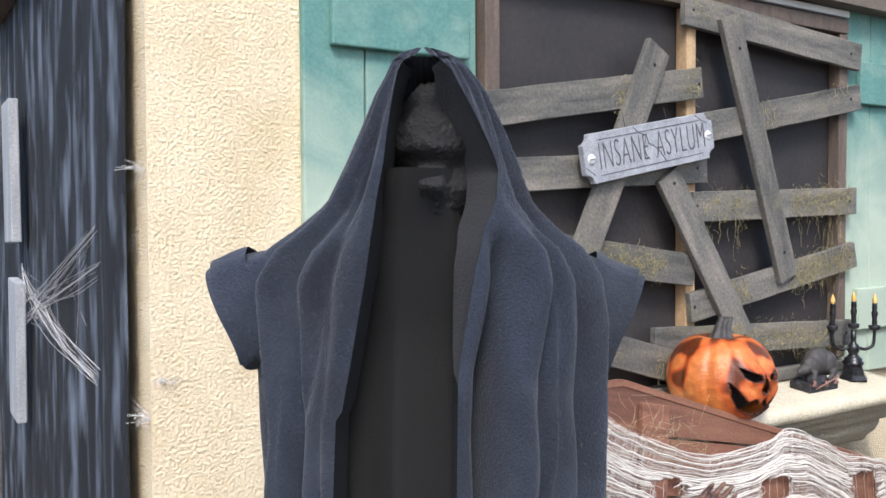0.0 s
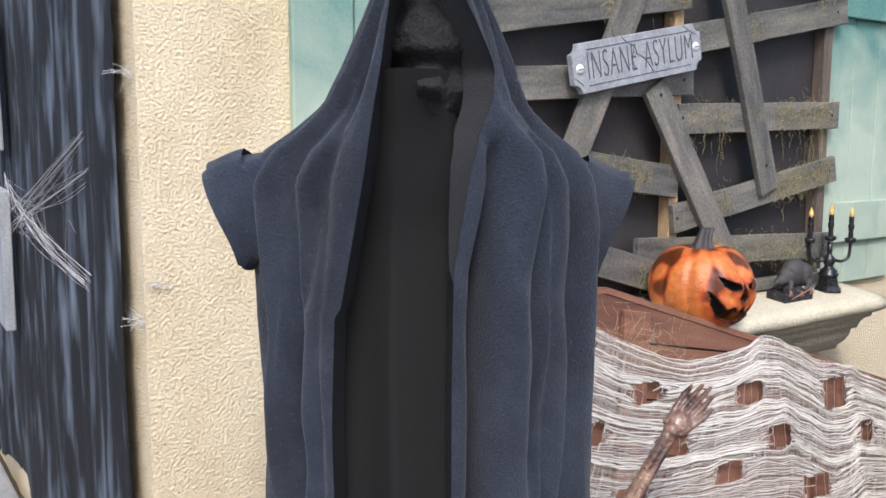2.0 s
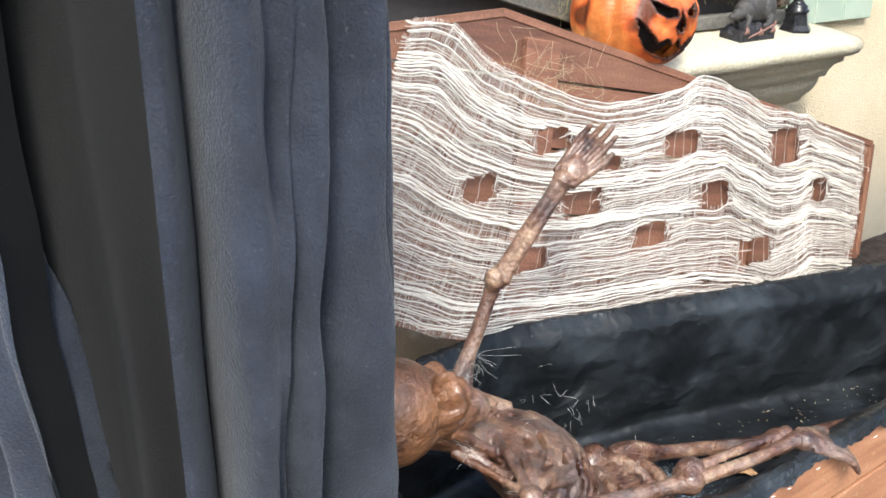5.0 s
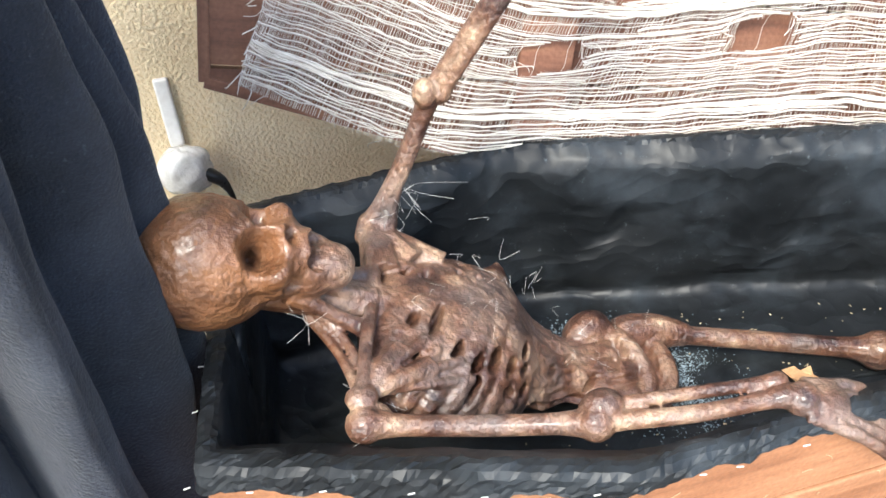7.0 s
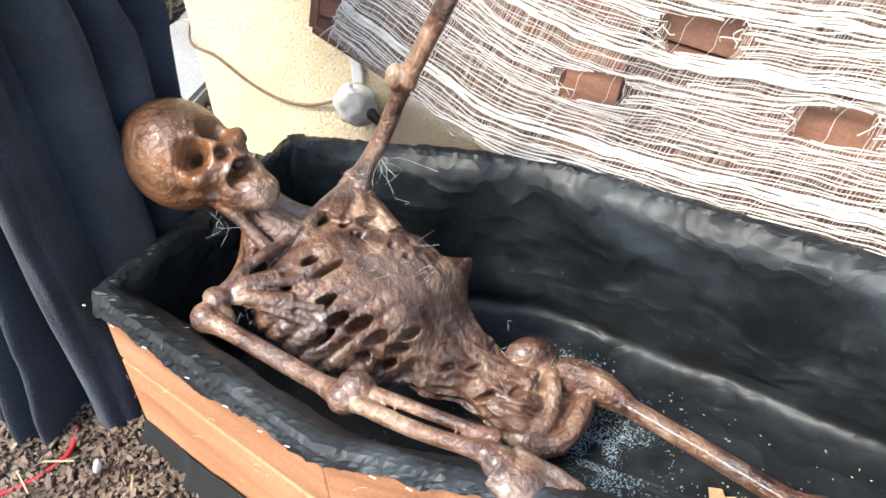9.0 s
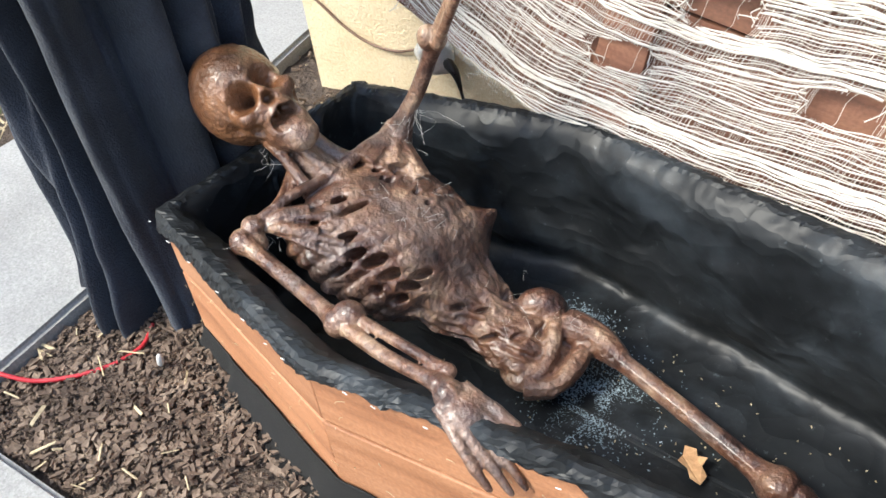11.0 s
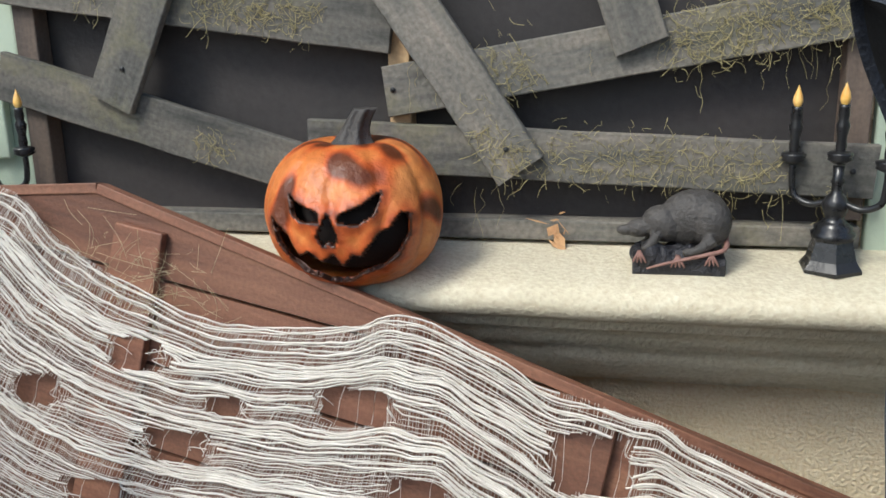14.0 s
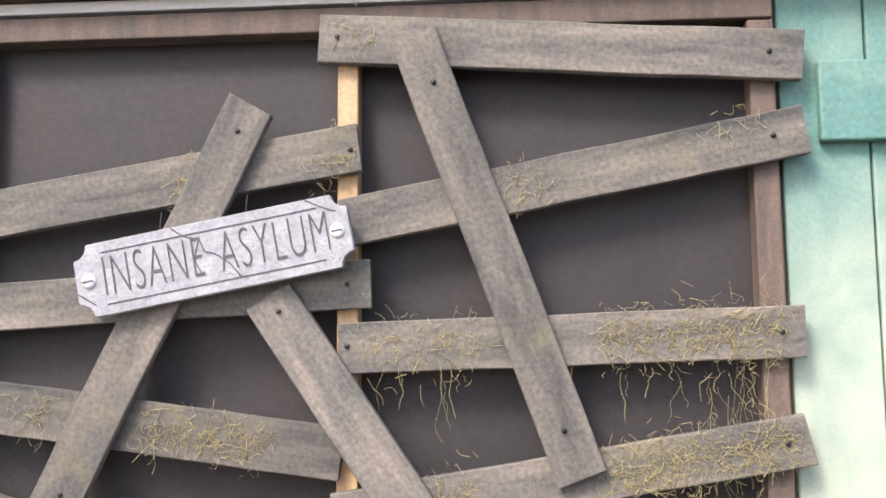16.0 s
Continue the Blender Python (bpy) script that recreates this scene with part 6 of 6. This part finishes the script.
tagged(lf, "curled orange-brown dry leaf lying on the black plastic", "leaf")
bm = bmesh.new()
rnd = random.Random(15)
for k in range(220):
    u = rnd.uniform(0.3, 1.5)
    p = CM @ Vector((u, rnd.uniform(-0.5, 0.85) * half(u) * 0.8, -0.019))
    chip(bm, p.x, p.y, p.z + 0.002, rnd.uniform(0.0008, 0.003), rnd.uniform(0.0006, 0.0015), 0.0005)
tagged(finish("dust_flecks", bm, STRAW), "pale flecks of dust and straw on the black plastic", "dust", kind="stuff")
bm = bmesh.new()
for k in range(3200):
    p = Vector((rnd.gauss(1.20, 0.045), rnd.gauss(-0.70, 0.05), -0.0165)) if k % 4 else Vector((rnd.gauss(1.10, 0.03), rnd.gauss(-0.54, 0.02), -0.0155))
    chip(bm, p.x, p.y, p.z, rnd.uniform(0.0005, 0.0024), rnd.uniform(0.0004, 0.0014), 0.0003)
tagged(finish("powder", bm, POWDER), "bluish-white powder spilt on the black plastic", "powder", kind="stuff")
bm = bmesh.new()
for k in range(70):
    s = rnd.uniform(0.66, 0.98)
    x, y = hex_at(s, -0.003)
    p = CM @ Vector((x, y, rnd.uniform(0.03, 0.24)))
    d = Vector((rnd.gauss(0, 0.010), -0.0015, rnd.gauss(0, 0.008)))
    tube(bm, spline([p, p + d * 0.6 + Vector((0, -0.001, 0.004)), p + d], 4), 0.0005, 3, cap=False)
tagged(finish("coffin_web", bm, STRAW), "wisps of pale cobweb stuck to the coffin planks", "cobweb", kind="stuff")

# ---- beyond the corner: pumpkin, corn stalks, stone pier, grass ----
small = empty("jack_o_lantern", Matrix.Translation((-0.83, 0.60, 0.085)) @ Matrix.Rotation(radians(45), 4, "Z") @ Matrix.Scale(1.3, 4))
tagged(small, "orange pumpkin with a painted grin, on the straw by the path", "pumpkin", group="pumpkins")
G = 0.0009
g_eye = [mm([(-48, 40), (-30, 62), (-14, 36)], G), mm([(22, 36), (38, 62), (54, 40)], G), mm([(-6, 18), (6, 30), (16, 16)], G),
         mm([(-58, 6), (-40, -10), (-10, -20), (20, -20), (48, -8), (64, 8), (56, -22), (30, -44), (0, -48), (-34, -40), (-52, -20)], G)]
sh = part("shell", pumpkin(0.125, 0.115, g_eye, 120, 70, 10, False), PUMPKIN_PLAIN, small, smooth=True)
modify(sh, "SOLIDIFY", thickness=0.008)
# again a black ball in place of the shaded inside
bm = bmesh.new()
ball(bm, (0, 0.003, 0), (0.104, 0.098, 0.09), None, 20)
part("shade_core", bm, INSIDE_SHADE, small, "black ball painting the shade inside")
stem(small, 0.09, 0.014, 0.05, 0.01)

rnd = random.Random(41)


def corn(x, y, lean, turn):
    c = empty("corn_stalk", Matrix.Translation((x, y, -0.055)) @ Matrix.Rotation(turn, 4, "Z") @ Matrix.Rotation(lean, 4, "Y"))
    tagged(c, "dry pale corn stalk leaning beside the path", "corn stalk", group="corn stalks")
    bm = bmesh.new()
    tube(bm, [(0.01 * wob(k * 0.4, x), 0, 0.12 * k) for k in range(10)], [0.013 - 0.0007 * k + (0.002 if k % 2 else 0) for k in range(10)], 8)
    part("stalk", bm, STRAW, c)
    for k in range(6):
        a, z = rnd.uniform(0, 6.3), 0.12 + 0.15 * k
        bm = bmesh.new()
        d = Vector((math.cos(a), math.sin(a), 0))
        sd = Vector((-math.sin(a), math.cos(a), 0))
        ln = rnd.uniform(0.25, 0.4)
        grid(bm, lambda u, v, d=d, sd=sd, ln=ln, z=z: d * (ln * v) + Vector((0, 0, z + 0.22 * v - 0.42 * v * v)) + sd * ((u - 0.5) * 0.04 * (1 - v) ** 0.6 + 0.02 * wob(v * 4, z)), 2, 8)
        part("leaf", bm, STRAW, c)


for x, y, l, t in ((-1.05, 0.44, 0.35, 2.6), (-1.12, 0.36, 0.5, 2.2), (-1.10, 0.80, 0.28, 2.9), (-1.25, 0.35, 0.9, 1.2), (-1.45, 0.05, 1.0, 0.8), (-1.3, 0.55, 0.6, 1.8)):
    corn(x, y, l, t)
pier = empty("stone_pier")
tagged(pier, "grey field-stone pier behind the corn stalks", "pier")
part("core", boxed(-1.98, -1.22, 1.27, 1.93, -0.06, 1.28), SOIL, pier, "dark mortar core")
rnd = random.Random(6)


def stone(w, h, m):
    bm = bmesh.new()
    box(bm, -w / 2, w / 2, -0.03, 0.03, -h / 2, h / 2, min(w, h) * 0.22)
    for v in bm.verts:
        v.co += Vector((rnd.gauss(0, 0.004), rnd.gauss(0, 0.004), rnd.gauss(0, 0.004)))
    ob = part("stone", bm, STONE, pier, smooth=True)
    ob.matrix_world = m


z = -0.05
while z < 1.24:
    h = rnd.uniform(0.06, 0.11)
    for face_ in (0, 1):
        t = 0.0
        while t < 0.72:
            w = min(rnd.uniform(0.10, 0.24), 0.76 - t)
            if face_ == 0:
                stone(w - 0.012, h - 0.012, Matrix.Translation((-1.98 + t + w / 2, 1.265, z + h / 2)))
            else:
                stone(w - 0.012, h - 0.012, Matrix.Translation((-1.215, 1.27 + (t + w / 2) * 0.86, z + h / 2)) @ Matrix.Rotation(radians(90), 4, "Z"))
            t += w
    z += h
rnd = random.Random(51)
bm, bs = bmesh.new(), bmesh.new()
for k in range(7000):
    x, y = rnd.uniform(-2.6, -0.80), rnd.uniform(-1.25, 0.0)
    a = rnd.uniform(0, 6.3)
    h = rnd.uniform(0.02, 0.06)
    d = Vector((math.cos(a), math.sin(a), 0))
    p = Vector((x, y, -0.06))
    bm.faces.new([bm.verts.new(v) for v in (p - d * 0.003, p + d * 0.003, p + Vector((rnd.gauss(0, 0.012), rnd.gauss(0, 0.012), h)))])
for k in range(900):
    x, y = rnd.uniform(-1.9, -0.60), rnd.uniform(-1.2, 1.2)
    if x > -0.64 - max(0, y - 0.6) * 0.25:
        continue
    chip(bs, x, y, -0.04 + rnd.uniform(0, 0.02), rnd.uniform(0.02, 0.09), rnd.uniform(0.002, 0.007), 0.001)
tagged(finish("grass", bm, GRASS), "short green grass past the garden path", "grass", kind="stuff")
tagged(finish("straw_litter", bs, STRAW), "dry corn husks and straw scattered beside the path", "straw", kind="stuff")

# pale plastic stake by the coffin's head
bm = bmesh.new()
tube(bm, [(0.0, 0.0, 0.0), (0.012, -0.006, 0.018), (0.030, -0.012, 0.045), (0.040, -0.016, 0.066)], [0.003, 0.008, 0.009, 0.005], 6)
stake = modify(finish("plastic_stake", bm, WHITE, True), "SUBSURF", levels=1)
stake.matrix_world = Matrix.Translation((0.425, -0.985, -0.048))
tagged(stake, "short white plastic stake pushed into the mulch", "stake")
